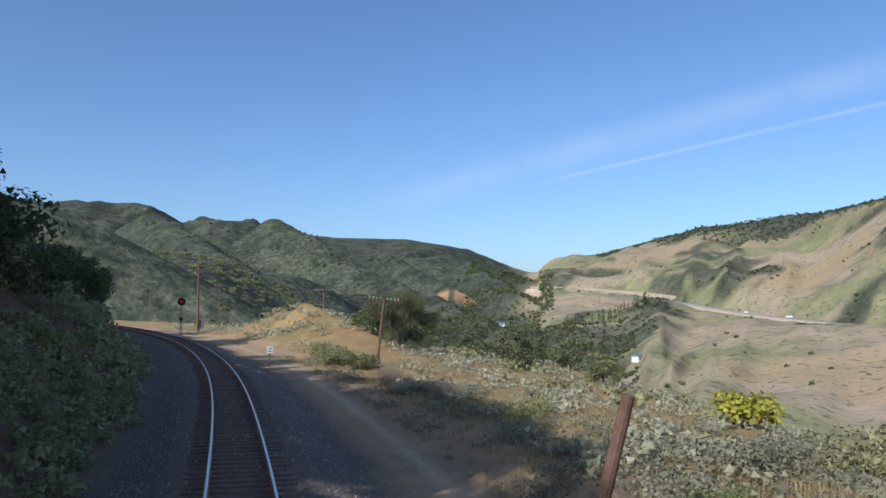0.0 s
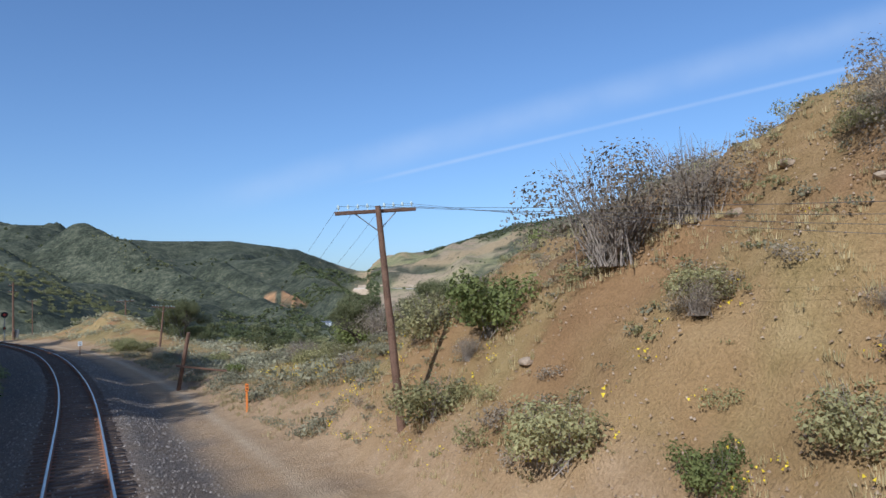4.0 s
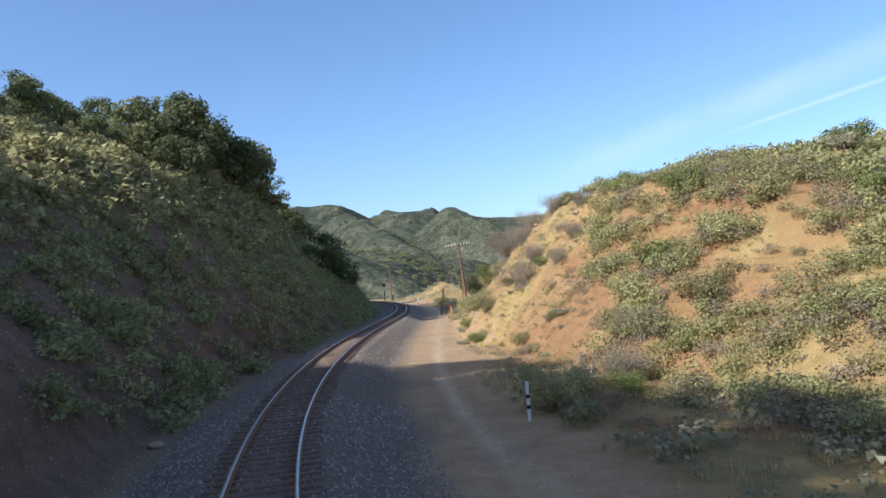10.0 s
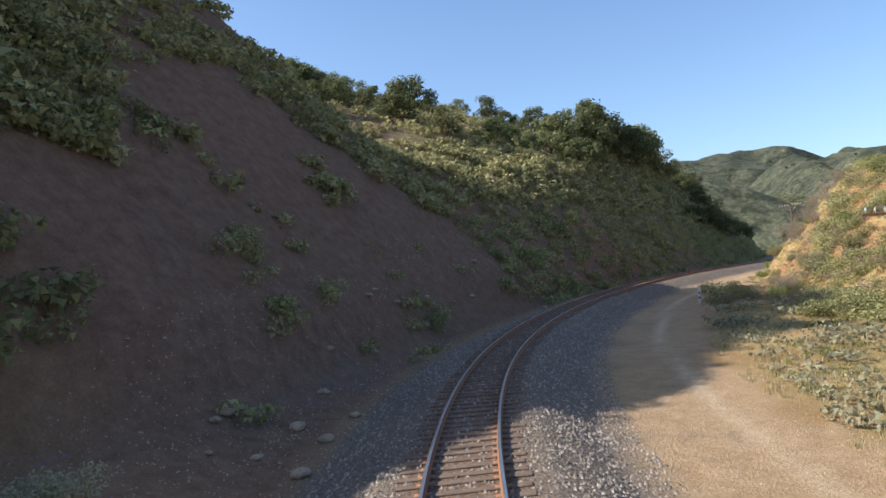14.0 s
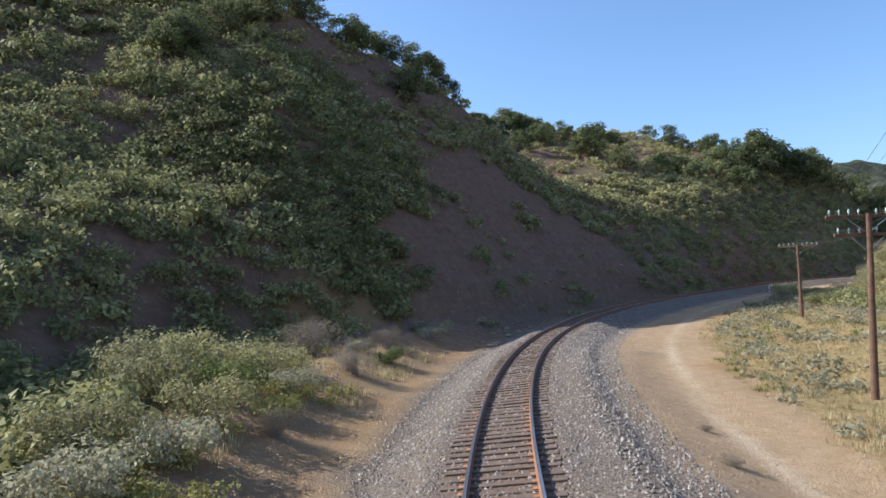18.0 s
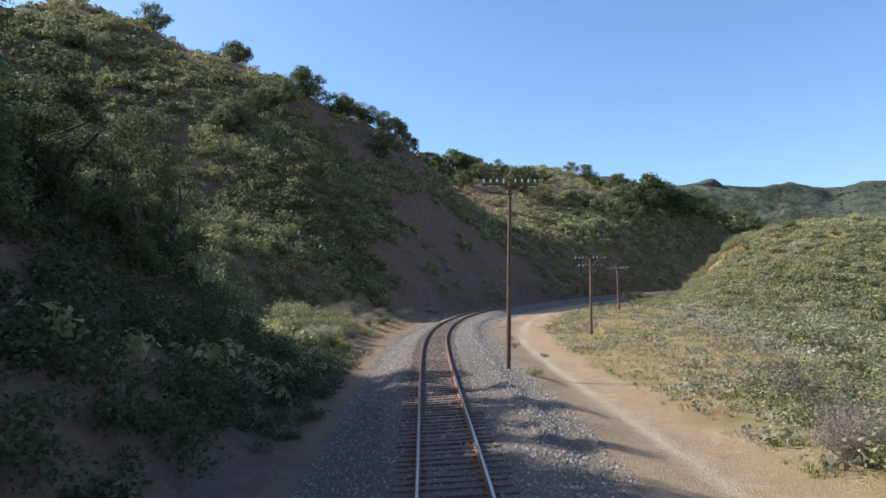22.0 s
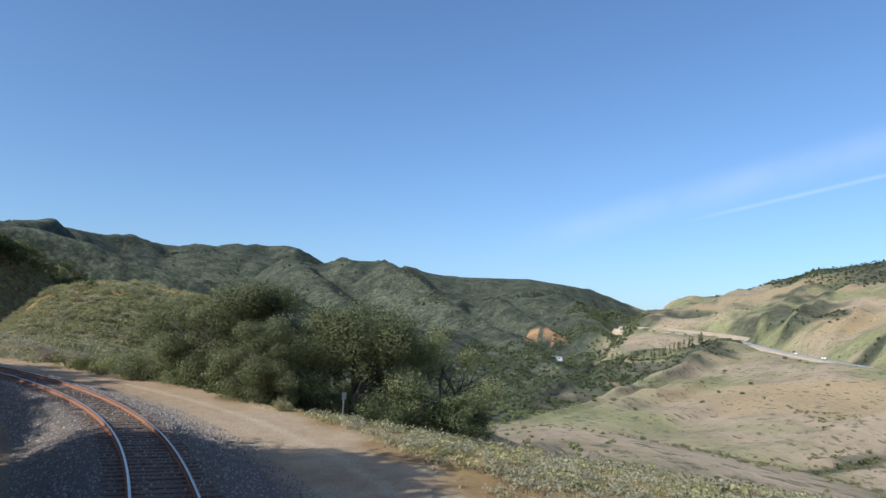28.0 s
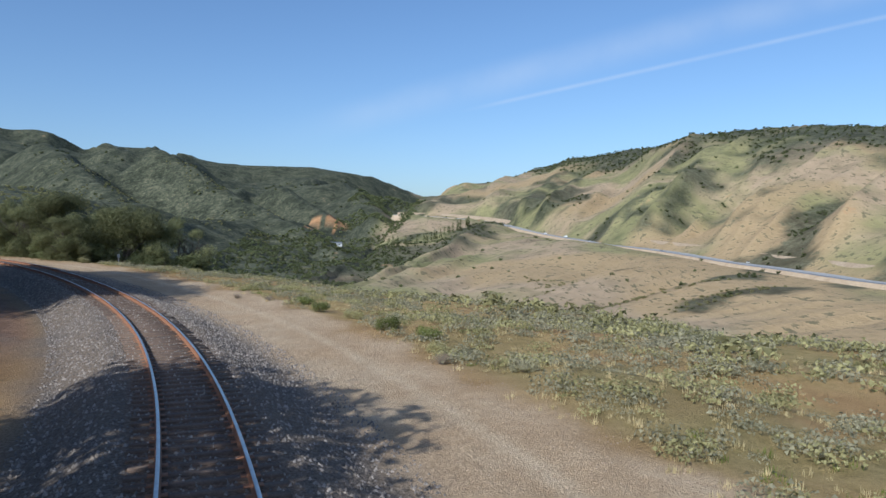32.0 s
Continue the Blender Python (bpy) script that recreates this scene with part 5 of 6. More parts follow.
scatter("far_scrub", MIDTREE_T, far_places(420, 652, -110, -12, 90, 300, lambda x, y, a, r: fbm(x / 40.0, y / 40.0, 53, 3) > 0.25, 0.35, 0.75, 0.3, 52), L_OAK2, "dark green bushes on the slope above the valley", "brush")
scatter("far_trees", FARTREE_T, far_places(1500, 632, 7, 46, 1200, 3000, lambda x, y, a, r: clump(x, y, 0.25, 34), 0.6, 1.1), L_OAK, "dark scrub on the distant mountain side", "woods")
scatter("far_trees", FARTREE_T, far_places(3000, 646, 3.5, 10.5, 1000, 2600, lambda x, y, a, r: clump(x, y, -0.2, 31), 0.6, 1.1), L_OAK, "dark oak wood on the flank of the mountain", "woods")
scatter("far_trees", FARTREE_T, far_places(5200, 633, -48, 3, 260, 1500, lambda x, y, a, r: draw_of(x, y, a, r) > 0.55, 0.35, 0.85), L_OAK, "oaks in the gullies of the grassy hills", "woods")
scatter("far_trees", FARTREE_T, far_places(420, 648, -40, 2, 400, 2200, lambda x, y, a, r: clump(x, y, 0.1, 30), 0.4, 0.9), L_OAK, "single oaks dotted over the grassy hills", "woods")
scatter("far_trees", FARTREE_T, far_places(11000, 634, -40, 0, 1150, 3600, lambda x, y, a, r: (r + 160 * fbm(x / 150, y / 150, 81, 4) > 0.84 * np.interp(a, AZ, RIDGE_R)) & (r < 1.0 * np.interp(a, AZ, RIDGE_R)), 0.45, 0.9), L_OAK, "dark wood along the crest of the grassy ridge", "woods")
scatter("gum_trees", GUM_T, far_places(150, 649, -4.0, 2.6, 1000, 1300, lambda x, y, a, r: np.abs(r - 1130 + 26 * a) < 26, 0.8, 1.25), L_OAK2, "row of tall gum trees below the highway", "woods")

# ---- sleepers, plates and ballast ----
def boxes_np(centres, half, yaw, tilt):
    """Corner arrays of many boxes: centres (n,3), half sizes (n,3), turn and cross tilt (n)."""
    c = np.array([[-1, -1, -1], [1, -1, -1], [1, 1, -1], [-1, 1, -1], [-1, -1, 1], [1, -1, 1], [1, 1, 1], [-1, 1, 1]], float)
    q = c[None] * half[:, None]
    z = q[..., 2] + q[..., 0] * tilt[:, None]
    x = q[..., 0] * np.cos(yaw)[:, None] - q[..., 1] * np.sin(yaw)[:, None]
    y = q[..., 0] * np.sin(yaw)[:, None] + q[..., 1] * np.cos(yaw)[:, None]
    v = np.stack([x, y, z], -1) + centres[:, None]
    f = np.array([[0, 3, 2, 1], [4, 5, 6, 7], [0, 1, 5, 4], [1, 2, 6, 5], [2, 3, 7, 6], [3, 0, 4, 7]])
    return v.reshape(-1, 3), (np.arange(len(centres))[:, None, None] * 8 + f[None]).reshape(-1, 4)


rng = np.random.default_rng(5)
tie_s = np.arange(-148.0, 302.0, 0.5) + rng.normal(size=900) * 0.02
tie_turn = np.interp(tie_s, S, _th) + rng.normal(size=900) * 0.012
tie_u = rng.normal(size=900) * 0.035
single = (tie_s > 96) & (tie_s < 246)
tie_meshes = []
for i in range(4):
    bm = bmesh.new()
    box(bm, 0, 0, 0, 2.58 + 0.04 * i, 0.225 + 0.01 * (i % 2), 0.18, 0.014)
    me = bpy.data.meshes.new("sleeper")
    bm.to_mesh(me)
    bm.free()
    me.materials.append(M_TIE)
    tie_meshes.append(me)
for i in np.nonzero(single)[0]:
    p = on_line(tie_s[i], tie_u[i], -0.262 + 0.008 * rng.normal())
    ob = part("sleeper", tie_meshes[i % 4], None, track)
    ob.matrix_world = Matrix.Translation(p) @ Matrix.Rotation(tie_turn[i], 4, "Z") @ Matrix.Rotation(-float(cant_at(tie_s[i])), 4, "Y")
m = ~single
v, f = boxes_np(on_line(tie_s[m], tie_u[m], -0.262 + 0.008 * rng.normal(size=m.sum())), np.tile([1.3, 0.115, 0.09], (m.sum(), 1)), tie_turn[m], cant_at(tie_s[m]))
rest = part("sleeper", mesh_np("sleeper", v, f, M_TIE), None, track, "weathered wooden sleepers")
rest["kind"] = "stuff"
for side in (-0.755, 0.755):
    pl = on_line(tie_s, side, -0.168 + side * cant_at(tie_s))
    v, f = boxes_np(pl, np.tile([0.17, 0.09, 0.006], (900, 1)), tie_turn, cant_at(tie_s))
    pt = part("tie_plate", mesh_np("tie_plate", v, f, M_RAIL), None, track, "rusty tie plates under the rail")
    pt["kind"] = "stuff"


def stones(name, s0, s1, u0, u1, n, size, seed, material, label):
    """Broken stones lying on the ground."""
    g = np.random.default_rng(seed)
    s, u = g.uniform(s0, s1, n), g.uniform(u0, u1, n)
    m = (np.abs(u) > 1.36) | (g.random(n) < 0.8)
    m &= ~((np.abs(np.abs(u) - 0.755) < 0.12))
    s, u = s[m], u[m]
    n = len(s)
    c = on_line(s, u, ground_h(s, u) + size * 0.25)
    o = np.array([[1, 0.2, -0.5], [-0.2, 1, -0.5], [-1, -0.2, -0.5], [0.2, -1, -0.5], [0.15, 0.1, 0.75]], float)
    ft = np.array([[0, 1, 4], [1, 2, 4], [2, 3, 4], [3, 0, 4]])
    q = o[None] * (size * (0.6 + 0.9 * g.random((n, 5, 1)))) + g.normal(size=(n, 5, 3)) * size * 0.22
    tn = g.uniform(0, 6.28, n)[:, None]
    v = np.stack([q[..., 0] * np.cos(tn) - q[..., 1] * np.sin(tn), q[..., 0] * np.sin(tn) + q[..., 1] * np.cos(tn), q[..., 2]], -1) + c[:, None]
    f = np.arange(n)[:, None, None] * 5 + ft[None]
    return tagged(part(name, mesh_np(name, v.reshape(-1, 3), f.reshape(-1, 3), material), None), label, "gravel", kind="stuff")


def stone_mat(name, a, b_, c_):
    m, t, b = nodes_of(name, 0.9, 0.2)
    g = t.nodes.new("ShaderNodeNewGeometry")
    r = ramp(t, g.outputs["Random Per Island"], [(0.0, a), (0.5, b_), (1.0, c_)])
    n = noise_tex(t, 30.0)
    t.links.new(mix(t, 0.4, r.outputs[0], ramp(t, n.outputs["Fac"], [(0.3, tuple(x * 0.5 for x in a)), (0.7, c_)]).outputs[0]), b.inputs["Base Color"])
    return m


M_BALLAST = stone_mat("broken_ballast", (0.08, 0.064, 0.053), (0.20, 0.163, 0.132), (0.48, 0.41, 0.34))
M_PEBBLE = stone_mat("earthy_stones", (0.27, 0.175, 0.10), (0.41, 0.285, 0.18), (0.53, 0.40, 0.27))
stones("ballast", 58, 150, -3.7, 4.3, 34000, 0.046, 701, M_BALLAST, "grey broken stone ballast round the sleepers")
stones("ballast", 150, 300, -3.7, 4.3, 50000, 0.046, 702, M_BALLAST, "grey broken stone ballast round the sleepers")
stones("ballast", -60, 58, -3.4, 3.6, 13000, 0.04, 703, M_BALLAST, "grey broken stone ballast round the sleepers")
stones("loose_stones", -30, 300, 3.7, 9.6, 24000, 0.026, 704, M_PEBBLE, "loose stones scattered over the dirt road")
stones("loose_stones", 50, 146, -10.0, -3.4, 7500, 0.036, 705, M_PEBBLE, "loose stones at the foot of the cutting")
stones("loose_stones", 5, 62, 8, 19, 8000, 0.034, 706, M_PEBBLE, "loose stones on the earth bank")


# ---- poles and wires ----
def ground_z(x, y):
    s0, u0, _ = near_line(np.array([x]), np.array([y]))
    return float(near_z(s0, u0)[0])


ins_bm = bmesh.new()
tube(ins_bm, (0, 0, 0), (0, 0, 0.10), 0.014, 0.014, 6)
tube(ins_bm, (0, 0, 0.08), (0, 0, 0.16), 0.042, 0.036, 8)
tube(ins_bm, (0, 0, 0.16), (0, 0, 0.20), 0.036, 0.016, 8)
INS = bpy.data.meshes.new("insulator")
ins_bm.to_mesh(INS)
ins_bm.free()
INS.materials.append(M_GLASS_INS)


def telegraph_pole(base, top, arms=((0.15, 2.7, 8),), across=0.0, r=0.14, steps=False, brace=True, label="brown wooden telegraph pole with a crossarm and glass insulators"):
    """A pole from base to top, with its arms (drop from the top, length, pins). Returns the tops of its pins."""
    base, top = Vector(base), Vector(top)
    e = tagged(new("telegraph_pole"), label, "telegraph pole", "telegraph poles")
    e.location = base
    ax = (top - base).normalized()
    bm = bmesh.new()
    n, k = 7, 12
    g_ = np.random.default_rng(int(abs(base.x * 10)))
    q = ax.to_track_quat("Z", "Y").to_matrix()
    rings = []
    for i in range(n + 1):
        c = -ax * 0.6 if i == 0 else (top - base) * (i / n)
        c = c + Vector((g_.normal() * 0.008, g_.normal() * 0.008, 0.0))
        rr = r * (1 - 0.38 * i / n)
        rings.append([bm.verts.new(c + q @ Vector((rr * math.cos(6.2832 * j / k), rr * math.sin(6.2832 * j / k), 0))) for j in range(k)])
    for a, b in zip(rings, rings[1:]):
        for j in range(k):
            bm.faces.new((a[j], a[(j + 1) % k], b[(j + 1) % k], b[j]))
    bm.faces.new(rings[-1])
    bm.faces.new(list(reversed(rings[0])))
    part("pole", bm, M_POLE, e)
    side = Vector((math.cos(across), math.sin(across), 0))
    tilt = (side - ax * side.dot(ax)).normalized()
    depth = ax.cross(tilt)
    rot = Matrix((tilt, depth, ax)).transposed()
    pins = []
    for drop, length, count in arms:
        c = (top - base) - ax * drop + depth * (r * 0.9)
        bm = bmesh.new()
        box(bm, c.x, c.y, c.z, length, 0.09, 0.115, 0.012, rot)
        part("crossarm", bm, M_POLE, e)
        if brace:
            for k in (-1, 1):
                bm = bmesh.new()
                tube(bm, c + tilt * k * length * 0.26 + depth * 0.05 - ax * 0.03, c - ax * 0.62 + depth * 0.0, 0.016, 0.016, 6)
                part("brace", bm, M_METAL, e)
        for i in range(count):
            t = (i + 0.5) / count - 0.5
            t += 0.05 * (1 if t > 0 else -1)
            q = c + tilt * t * length * 0.93 + ax * 0.055
            ob = part("insulator", INS, None, e)
            ob.matrix_local = Matrix.Translation(q) @ rot.to_4x4()
            pins.append(base + q + ax * 0.16)
    if steps:
        for i in range(13):
            h = 0.9 + 0.55 * i
            if h > (top - base).length - 0.8:
                break
            k = 1 if i % 2 else -1
            bm = bmesh.new()
            p = ax * h + tilt * k * r * 0.6
            tube(bm, p, p + tilt * k * 0.2, 0.01, 0.01, 6)
            tube(bm, p + tilt * k * 0.2, p + tilt * k * 0.2 + ax * 0.03, 0.01, 0.01, 6)
            part("step", bm, M_METAL, e)
    return pins


def wire(a, b, sag, r=0.005):
    cu = bpy.data.curves.new("wire", "CURVE")
    cu.dimensions = "3D"
    cu.bevel_depth = r
    cu.bevel_resolution = 0
    sp = cu.splines.new("POLY")
    sp.points.add(16)
    for i, p in enumerate(sp.points):
        t = i / 16
        q = Vector(a).lerp(Vector(b), t)
        p.co = (q.x, q.y, q.z - 4 * sag * t * (1 - t), 1)
    cu.materials.append(M_WIRE)
    return tagged(new("wire", cu), "thin slack telegraph wire strung between poles", "wire", "telegraph wires")


def stand(x, y, top, **k):
    return telegraph_pole((x, y, ground_z(x, y)), top, **k)


w_far = stand(-34.0, 85.0, (-34.0, 84.8, 6.2), across=radians(35))
w2 = stand(-17.7, 56.1, (-17.1, 55.9, 4.8), across=radians(30))
w3 = stand(14.2, -9.1, (13.7, -9.35, 7.1), across=radians(27))
w6 = stand(56.4, -63.4, (56.7, -63.6, 3.1), across=radians(48))
w5 = stand(80.6, -79.6, (80.9, -79.6, 3.2), arms=((0.1, 2.7, 8), (0.75, 2.2, 6)), across=radians(66))
w4 = stand(103.45, -95.66, (103.95, -95.5, 5.9), across=radians(76), r=0.12, steps=True, label="tall brown wooden telegraph pole with steps and a crossarm")
stand(-111.5, 160.5, (-111.2, 160.1, 10.0), across=radians(50), r=0.1, brace=False)
stand(-57.6, 100.6, (-57.4, 100.2, 7.2), across=radians(40), r=0.1, arms=((0.2, 1.6, 4),), brace=False, label="slim wooden pole with a short crossarm")
big = stand(-56.6, 92.9, (-56.4, 92.4, 10.2), arms=((0.5, 1.5, 2), (1.6, 1.5, 2)), across=radians(40), r=0.2, brace=False, label="tall dark wooden pole with two short crossarms")
# the broken pole with its arm fallen aslant
lb = Vector((-0.3, 12.95, ground_z(-0.3, 12.95)))
lean = tagged(new("broken_pole"), "leaning broken telegraph pole with its crossarm fallen aslant", "telegraph pole", "telegraph poles")
lean.location = lb
ltop = Vector((0.54, 12.45, 2.8)) - lb
bm = bmesh.new()
tube(bm, -ltop.normalized() * 0.5, ltop * 0.55, 0.13, 0.12, 10)
tube(bm, ltop * 0.55, ltop, 0.12, 0.11, 10)
part("pole", bm, M_POLE, lean)
bm = bmesh.new()
mid = ltop * 0.42
dirx = Vector((0.93, 0.33, -0.17)).normalized()
box(bm, *(mid + dirx * 1.15 + Vector((0, -0.14, 0))), 3.0, 0.09, 0.12, 0.012, Matrix((dirx, dirx.cross(Vector((0, 0, 1))).normalized() * -1, dirx.cross(dirx.cross(Vector((0, 0, 1)))).normalized() * -1)).transposed())
part("crossarm", bm, M_POLE, lean)
bm = bmesh.new()
tube(bm, mid + dirx * 0.75 + Vector((0, -0.14, -0.05)), ltop * 0.24, 0.015, 0.015, 6)
part("brace", bm, M_METAL, lean)
lmid = [lb + mid + dirx * (0.3 + 0.3 * i) + Vector((0, -0.14, 0.1)) for i in range(4)]
for i in range(8):
    if i % 2 == 0:
        wire(w_far[i], w2[i], 0.7)
for i in range(4):
    wire(w2[i * 2], lmid[i], 0.9)
    wire(lmid[i], w3[i * 2], 1.1 + 0.12 * i)
    wire(w3[i * 2], w6[i * 2], 1.5 + 0.3 * i)
for i in range(8):
    wire(w6[i], w5[i], 0.35)
    wire(w5[i], w4[i], 0.35)

# ---- signal, signs and markers ----
def signal_mast():
    e = tagged(new("railway_signal"), "black railway signal mast with a red lens on a round board", "railway signal")
    x, y = -43.2, 67.7
    z = ground_z(x, y)
    e.location = (x, y, z)
    h = 4.6 - z
    f = Vector((0.5, -0.86, 0))
    rt = Vector((0.86, 0.5, 0))
    bm = bmesh.new()
    tube(bm, (0, 0, -0.3), (0, 0, h), 0.06, 0.05, 10)
    part("mast", bm, M_METAL, e)
    for hh, r in ((h - 0.05, 0.42), (h - 1.9, 0.2)):
        c = Vector((0, 0, hh)) + f * 0.1
        bm = bmesh.new()
        tube(bm, c, c + f * 0.03, r, r, 20)
        hd = part("board", bm, M_BLACK, e)
        bm = bmesh.new()
        tube(bm, c + f * 0.03, c + f * 0.06, r * 0.42, r * 0.42, 16)
        part("lens", bm, M_RED, hd, "round red lens")
        bm = bmesh.new()
        tube(bm, c - f * 0.3, c, r * 0.45, r * 0.5, 12)
        part("lamp_case", bm, M_BLACK, hd)
    bm = bmesh.new()
    for k in (-0.16, 0.16):
        tube(bm, rt * k + Vector((0, 0, 0)) - f * 0.25, rt * k - f * 0.25 + Vector((0, 0, h - 1.2)), 0.018, 0.018, 6)
    for i in range(9):
        tube(bm, rt * -0.16 - f * 0.25 + Vector((0, 0, 0.3 + 0.3 * i)), rt * 0.16 - f * 0.25 + Vector((0, 0, 0.3 + 0.3 * i)), 0.012, 0.012, 5)
    part("ladder", bm, M_METAL, e)
    c = tagged(new("equipment_case"), "grey metal signal equipment case on a concrete foot", "cabinet")
    x, y = -56.5, 93.5
    c.location = (x, y, ground_z(x, y))
    bm = bmesh.new()
    box(bm, 0, 0, 0.95, 0.8, 0.6, 1.5, 0.03)
    part("body", bm, M_METAL, c)
    bm = bmesh.new()
    box(bm, 0, 0, 0.08, 0.95, 0.75, 0.3, 0.02)
    part("foot", bm, M_STONE, c)


signal_mast()


def marker(name, s0, u0, h, w, mat, label, plate=None, bars=0, bands=0):
    """A slim post with an optional plate that faces along the line."""
    e = tagged(new(name), label, "marker post", "line side markers")
    e.matrix_world = Matrix.Translation(spot(s0, u0, 0)) @ Matrix.Rotation(radians(yaw_at(s0)), 4, "Z")
    bm = bmesh.new()
    box(bm, 0, 0, h / 2 - 0.15, w, w * 0.6, h + 0.3, w * 0.12)
    part("post", bm, mat, e)
    for i in range(bands):
        bm = bmesh.new()
        box(bm, 0, 0, h * (0.62 - 0.27 * i), w * 1.04, w * 0.64, h * 0.1, 0.0)
        part("band", bm, M_BLACK, e)
    if plate:
        pw, ph, pm = plate
        bm = bmesh.new()
        box(bm, 0, -w * 0.5, h - ph / 2, pw, 0.012, ph, 0.004)
        pl = part("plate", bm, pm, e)
        for i in range(bars):
            bm = bmesh.new()
            box(bm, 0, -w * 0.5 - 0.009, h - ph * (0.3 + 0.4 * i / max(1, bars - 1)), pw * 0.6, 0.006, ph * 0.12, 0.0)
            part("bar", bm, M_BLACK, pl)


marker("sign_post", -53, 4.2, 1.45, 0.09, M_POLE, "white number sign on a short wooden post", (0.42, 0.5, M_WHITE), 2)
marker("sign_post", 203, 13.6, 1.6, 0.09, M_METAL, "grey sign on a thin metal post", (0.3, 0.4, M_METAL))
marker("marker_post", 1, 6.9, 1.3, 0.09, M_ORANGE, "orange topped cable marker post", (0.16, 0.34, M_ORANGE), 2)
marker("marker_post", 62.8, 7.8, 1.25, 0.11, M_WHITE, "white plastic marker post with black bands", None, 0, 2)
marker("marker_post", 131.5, -10.8, 0.95, 0.1, M_WHITE, "white plastic marker post among the bushes", None, 0, 1)
marker("marker_post", 133.0, -11.3, 0.85, 0.1, M_WHITE, "white plastic marker post among the bushes")
marker("marker_post", 134.2, -10.6, 0.8, 0.1, M_WHITE, "white plastic marker post among the bushes")
marker("marker_post", 134.6, -11.6, 0.8, 0.1, M_ORANGE, "faded orange marker post among the bushes")
stump = tagged(new("stump"), "weathered pale tree stump at the foot of the bank", "stump")
stump.location = spot(55, 12.2)
bm = bmesh.new()
tube(bm, (0, 0, -0.1), (0.03, 0.02, 0.38), 0.16, 0.11, 9)
tube(bm, (0.03, 0.02, 0.38), (0.0, 0.05, 0.62), 0.11, 0.05, 9)
part("trunk", bm, M_TWIG, stump)

# boulders along the foot of the cutting
def rock_mesh(seed):
    bm = bmesh.new()
    bmesh.ops.create_icosphere(bm, subdivisions=2, radius=1.0)
    for v in bm.verts:
        v.co *= 0.75 + 0.5 * (noise.noise(v.co * 1.3 + Vector((seed * 3.1, 0, 0))) + 0.5) * 0.6
        v.co.z *= 0.7
    me = bpy.data.meshes.new("rock")
    bm.to_mesh(me)
    bm.free()
    me.materials.append(M_STONE)
    return me


ROCKS = [rock_mesh(i) for i in range(3)]
for i in range(46):
    if i < 30:
        s0, u0 = g.uniform(55, 100), -g.uniform(3.7, 8.0)
    elif i < 40:
        s0, u0 = g.uniform(-10, 60), g.uniform(7.5, 14)
    else:
        s0, u0 = g.uniform(100, 108), -g.uniform(3.4, 5.0)
    ob = tagged(part("rock", ROCKS[i % 3], None), "rough brown grey rock lying on the ground", "rock", "rocks by the track")
    k = g.uniform(0.08, 0.26)
    ob.matrix_world = Matrix.Translation(spot(s0, u0, -0.3 * k)) @ Matrix.Rotation(g.uniform(0, 6), 4, "Z") @ Matrix.Diagonal((k * 1.2, k, k * 0.9, 1))

for i in range(16):
    s0, u0 = 23 + 1.15 * i + g.uniform(-0.4, 0.4), g.uniform(13.2, 16.2)
    ob = tagged(part("rock", ROCKS[i % 3], None), "weathered tan rock jutting from the earth bank", "rock", "rocks on the bank")
    k = g.uniform(0.14, 0.3)
    ob.matrix_world = Matrix.Translation(spot(s0, u0, 0.3 * k)) @ Matrix.Rotation(g.uniform(0, 6), 4, "Z") @ Matrix.Diagonal((k * 1.3, k, k * 0.9, 1))

# ---- highway across the valley ----
hw_az = np.radians(np.linspace(-70, 5.5, 160))
hw_r = np.interp(np.degrees(hw_az), HW_AZ, HW_R)
hw_z = np.interp(np.degrees(hw_az), HW_AZ, HW_Z)
for _ in range(3):
    hw_r = np.convolve(np.pad(hw_r, 5, mode="edge"), np.ones(11) / 11, mode="valid")
    hw_z = np.convolve(np.pad(hw_z, 5, mode="edge"), np.ones(11) / 11, mode="valid")
hw = np.stack([-np.sin(hw_az) * hw_r, np.cos(hw_az) * hw_r, hw_z + 3.0], 1)
hw_d = np.gradient(hw, axis=0)
hw_n = np.stack([-hw_d[:, 1], hw_d[:, 0], 0 * hw_az], 1)
hw_n /= np.linalg.norm(hw_n, axis=1)[:, None]
if np.dot(hw_n[80], hw[80]) > 0:
    hw_n = -hw_n


def ribbon(name, offs, mat, label, category, kind="structure"):
    """A long strip along the highway through (offset, height) points."""
    rows_ = np.stack([hw + hw_n * a + np.array([0, 0, b]) for a, b in offs], 1)
    fa = grid_faces(len(hw), len(offs))
    me = mesh_np(name, rows_.reshape(-1, 3), fa, mat)
    return tagged(part(name, me, None), label, category, kind=kind)


M_CUT = plain("cut_earth", (0.36, 0.26, 0.16), (0.52, 0.40, 0.27), 0.08, 0.95)
ribbon("road", [(-13, 0.0), (-2, 0.05), (2, 0.05), (13, 0.0)], M_ASPHALT, "pale concrete highway running along the far hillside", "road")
ribbon("embankment", [(40, -16.0), (13.3, -0.2), (13.2, -0.06), (13.0, -0.02)], M_CUT, "earth fill below the highway", "embankment")
ribbon("embankment", [(-13.0, -0.02), (-13.2, -0.06), (-15, 0.0), (-26, 9.0), (-40, 4.0)], M_CUT, "bare cut slope above the highway", "embankment")
ribbon("guard_rail", [(12.0, 0.1), (12.0, 0.8), (12.15, 0.8), (12.15, 0.1)], M_METAL, "long steel guard rail beside the highway", "guard rail")


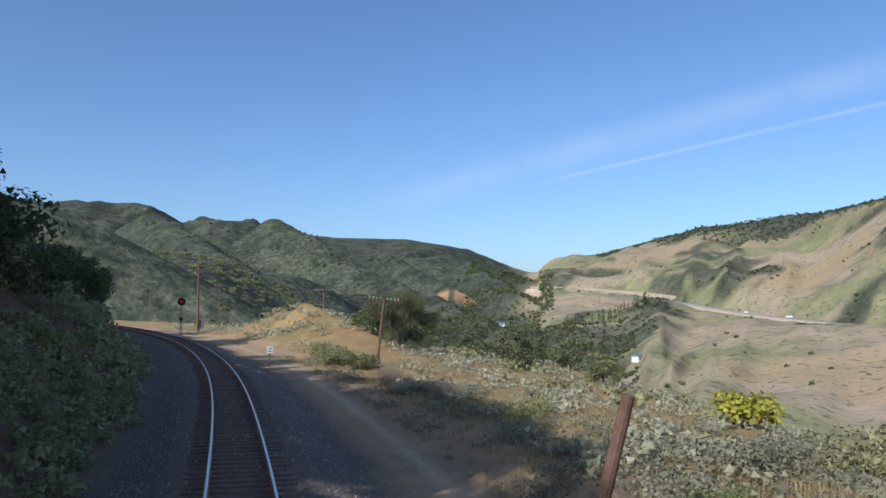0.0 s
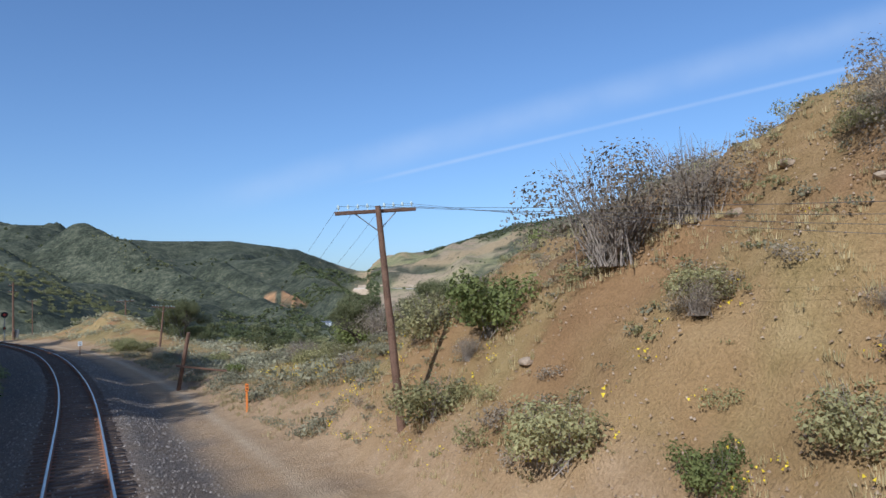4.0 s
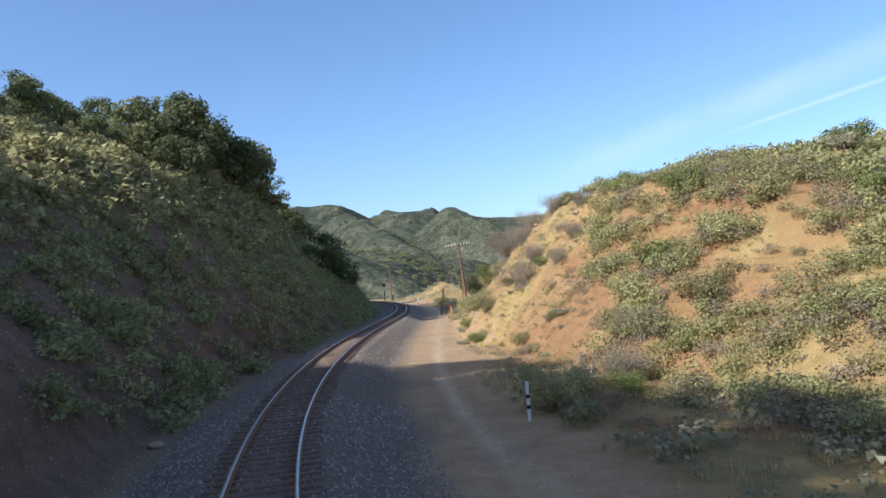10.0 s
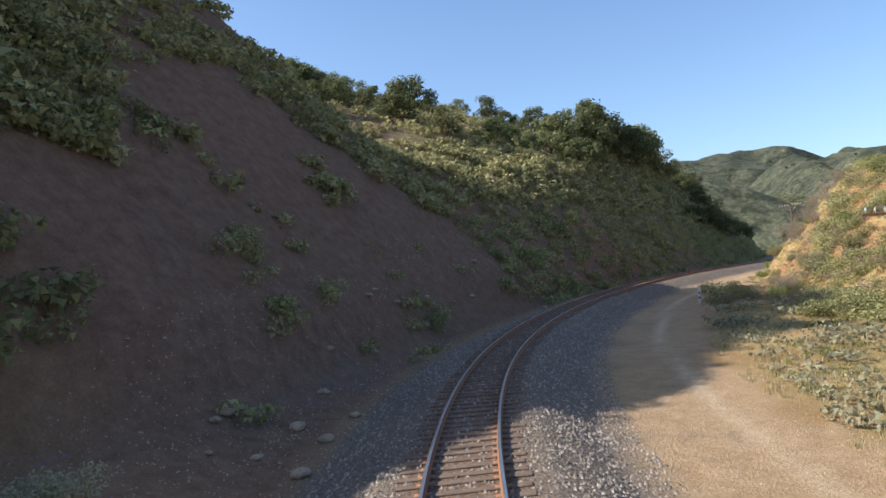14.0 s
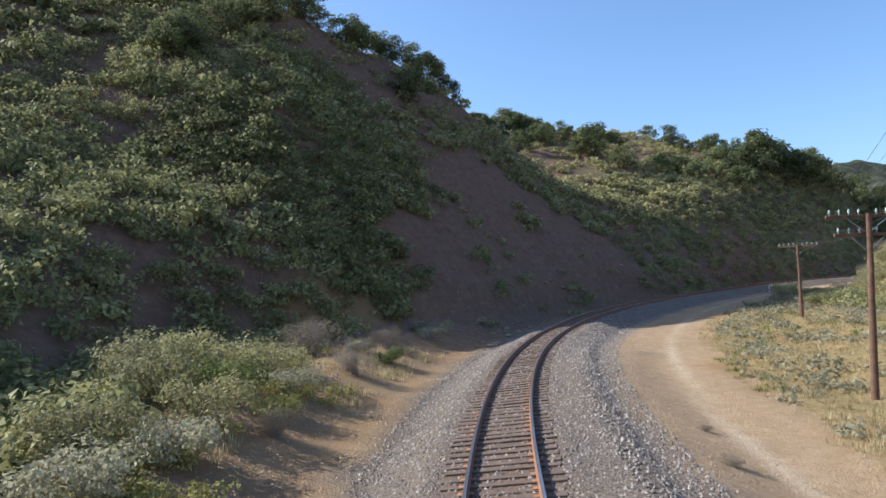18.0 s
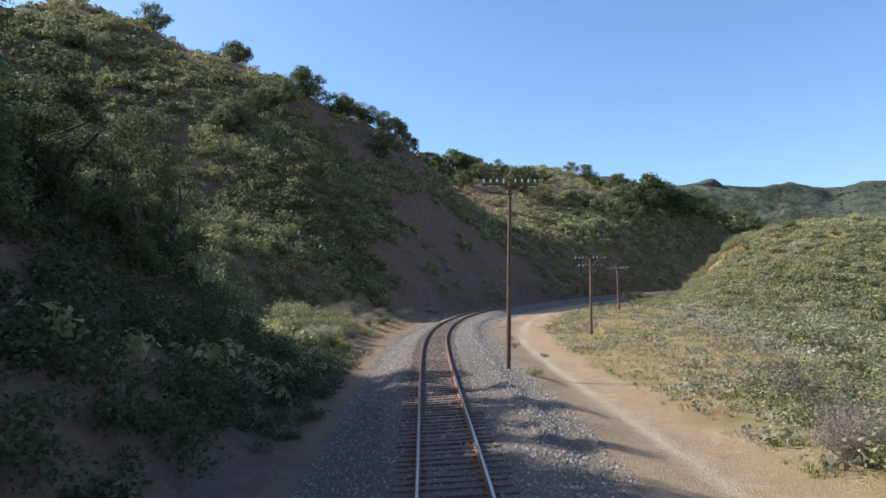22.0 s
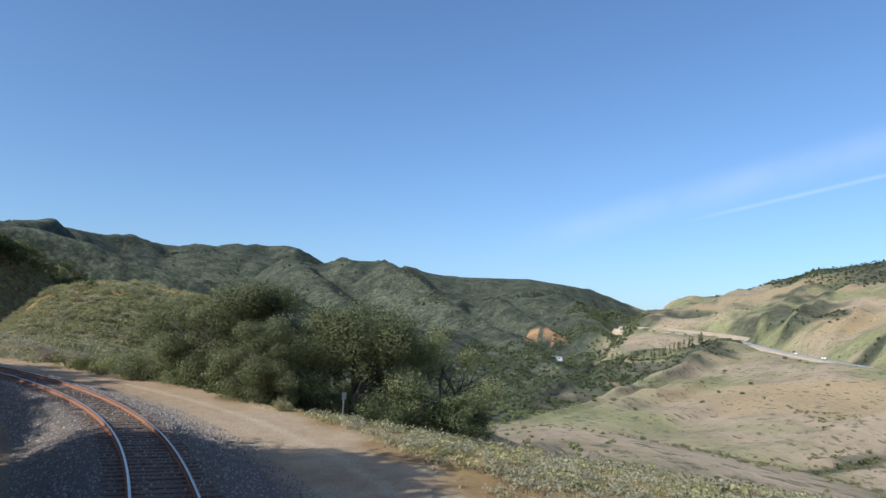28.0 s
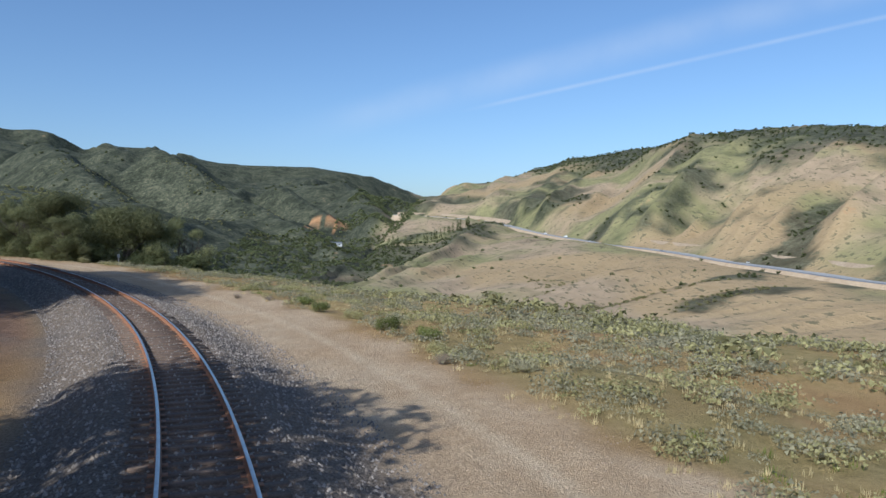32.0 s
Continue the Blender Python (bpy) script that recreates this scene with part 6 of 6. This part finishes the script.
def vehicle(k, lane, length, width, height, mat, name, label):
    p = hw[k] + hw_n[k] * lane
    d = hw_d[k] / np.linalg.norm(hw_d[k])
    e = tagged(new(name), label, "truck" if name == "truck" else "car", "highway traffic")
    e.matrix_world = Matrix.Translation((p[0], p[1], p[2] + 0.05)) @ Matrix.Rotation(math.atan2(d[1], d[0]), 4, "Z")
    if name == "truck":
        bm = bmesh.new()
        box(bm, -length * 0.1, 0, height * 0.58, length * 0.78, width, height * 0.72, 0.1)
        part("trailer", bm, mat, e)
        bm = bmesh.new()
        box(bm, length * 0.41, 0, height * 0.45, length * 0.16, width * 0.95, height * 0.62, 0.2)
        part("cab", bm, mat, e)
        wx = (-length * 0.4, -length * 0.3, length * 0.2, length * 0.42)
        wr = 0.5
    else:
        bm = bmesh.new()
        box(bm, 0, 0, height * 0.42, length, width, height * 0.45, 0.15)
        part("body", bm, mat, e)
        bm = bmesh.new()
        box(bm, -length * 0.05, 0, height * 0.8, length * 0.52, width * 0.86, height * 0.4, 0.18)
        part("cabin", bm, M_BLACK, e)
        wx = (-length * 0.32, length * 0.32)
        wr = 0.33
    for a in wx:
        for sd_ in (-1, 1):
            bm = bmesh.new()
            tube(bm, (a, sd_ * width * 0.5 - 0.12, wr), (a, sd_ * width * 0.5 + 0.12, wr), wr, wr, 12)
            part("wheel", bm, M_BLACK, e)


vehicle(118, 6, 16, 2.6, 4.0, M_WHITE, "truck", "white articulated truck on the highway")
vehicle(124, 7, 9, 2.5, 3.4, M_WHITE, "truck", "white box truck on the highway")
for k, lane, mat in ((110, 6, M_WHITE), (128, -6, M_METAL), (136, 6, M_BLACK), (139, 7, M_WHITE), (142, -6, M_RED), (100, -6, M_WHITE), (90, 6, M_METAL), (70, -6, M_WHITE)):
    vehicle(k, lane, 4.6, 1.9, 1.6, mat, "car", "passenger car driving on the highway")


def house(x, y, w, d, h, turn, label):
    e = tagged(new("house"), label, "house", "valley buildings")
    z = float(far_h(np.array([x]), np.array([y]))[0])
    e.matrix_world = Matrix.Translation((x, y, z)) @ Matrix.Rotation(turn, 4, "Z")
    bm = bmesh.new()
    box(bm, 0, 0, h / 2 - 1, w, d, h + 2, 0.05)
    part("wall", bm, M_WHITE, e)
    bm = bmesh.new()
    vs = [bm.verts.new(c) for c in ((-w / 2 - 0.5, -d / 2 - 0.5, h), (w / 2 + 0.5, -d / 2 - 0.5, h), (w / 2 + 0.5, d / 2 + 0.5, h), (-w / 2 - 0.5, d / 2 + 0.5, h), (-w / 2 - 0.5, 0, h + d * 0.3), (w / 2 + 0.5, 0, h + d * 0.3))]
    for ff in ((0, 1, 5, 4), (2, 3, 4, 5), (1, 2, 5), (3, 0, 4), (3, 2, 1, 0)):
        bm.faces.new([vs[i] for i in ff])
    part("roof", bm, M_METAL, e, "pale metal roof")
    for i in (-1, 1):
        bm = bmesh.new()
        box(bm, i * w * 0.25, -d / 2 - 0.02, h * 0.5, w * 0.14, 0.06, h * 0.35, 0.0)
        part("window", bm, M_BLACK, e)


house(-152, 1091, 22, 9, 4, 0.5, "low white building with a pale metal roof in the valley")
house(40, 760, 12, 8, 4, 1.0, "small pale building on the valley slope")
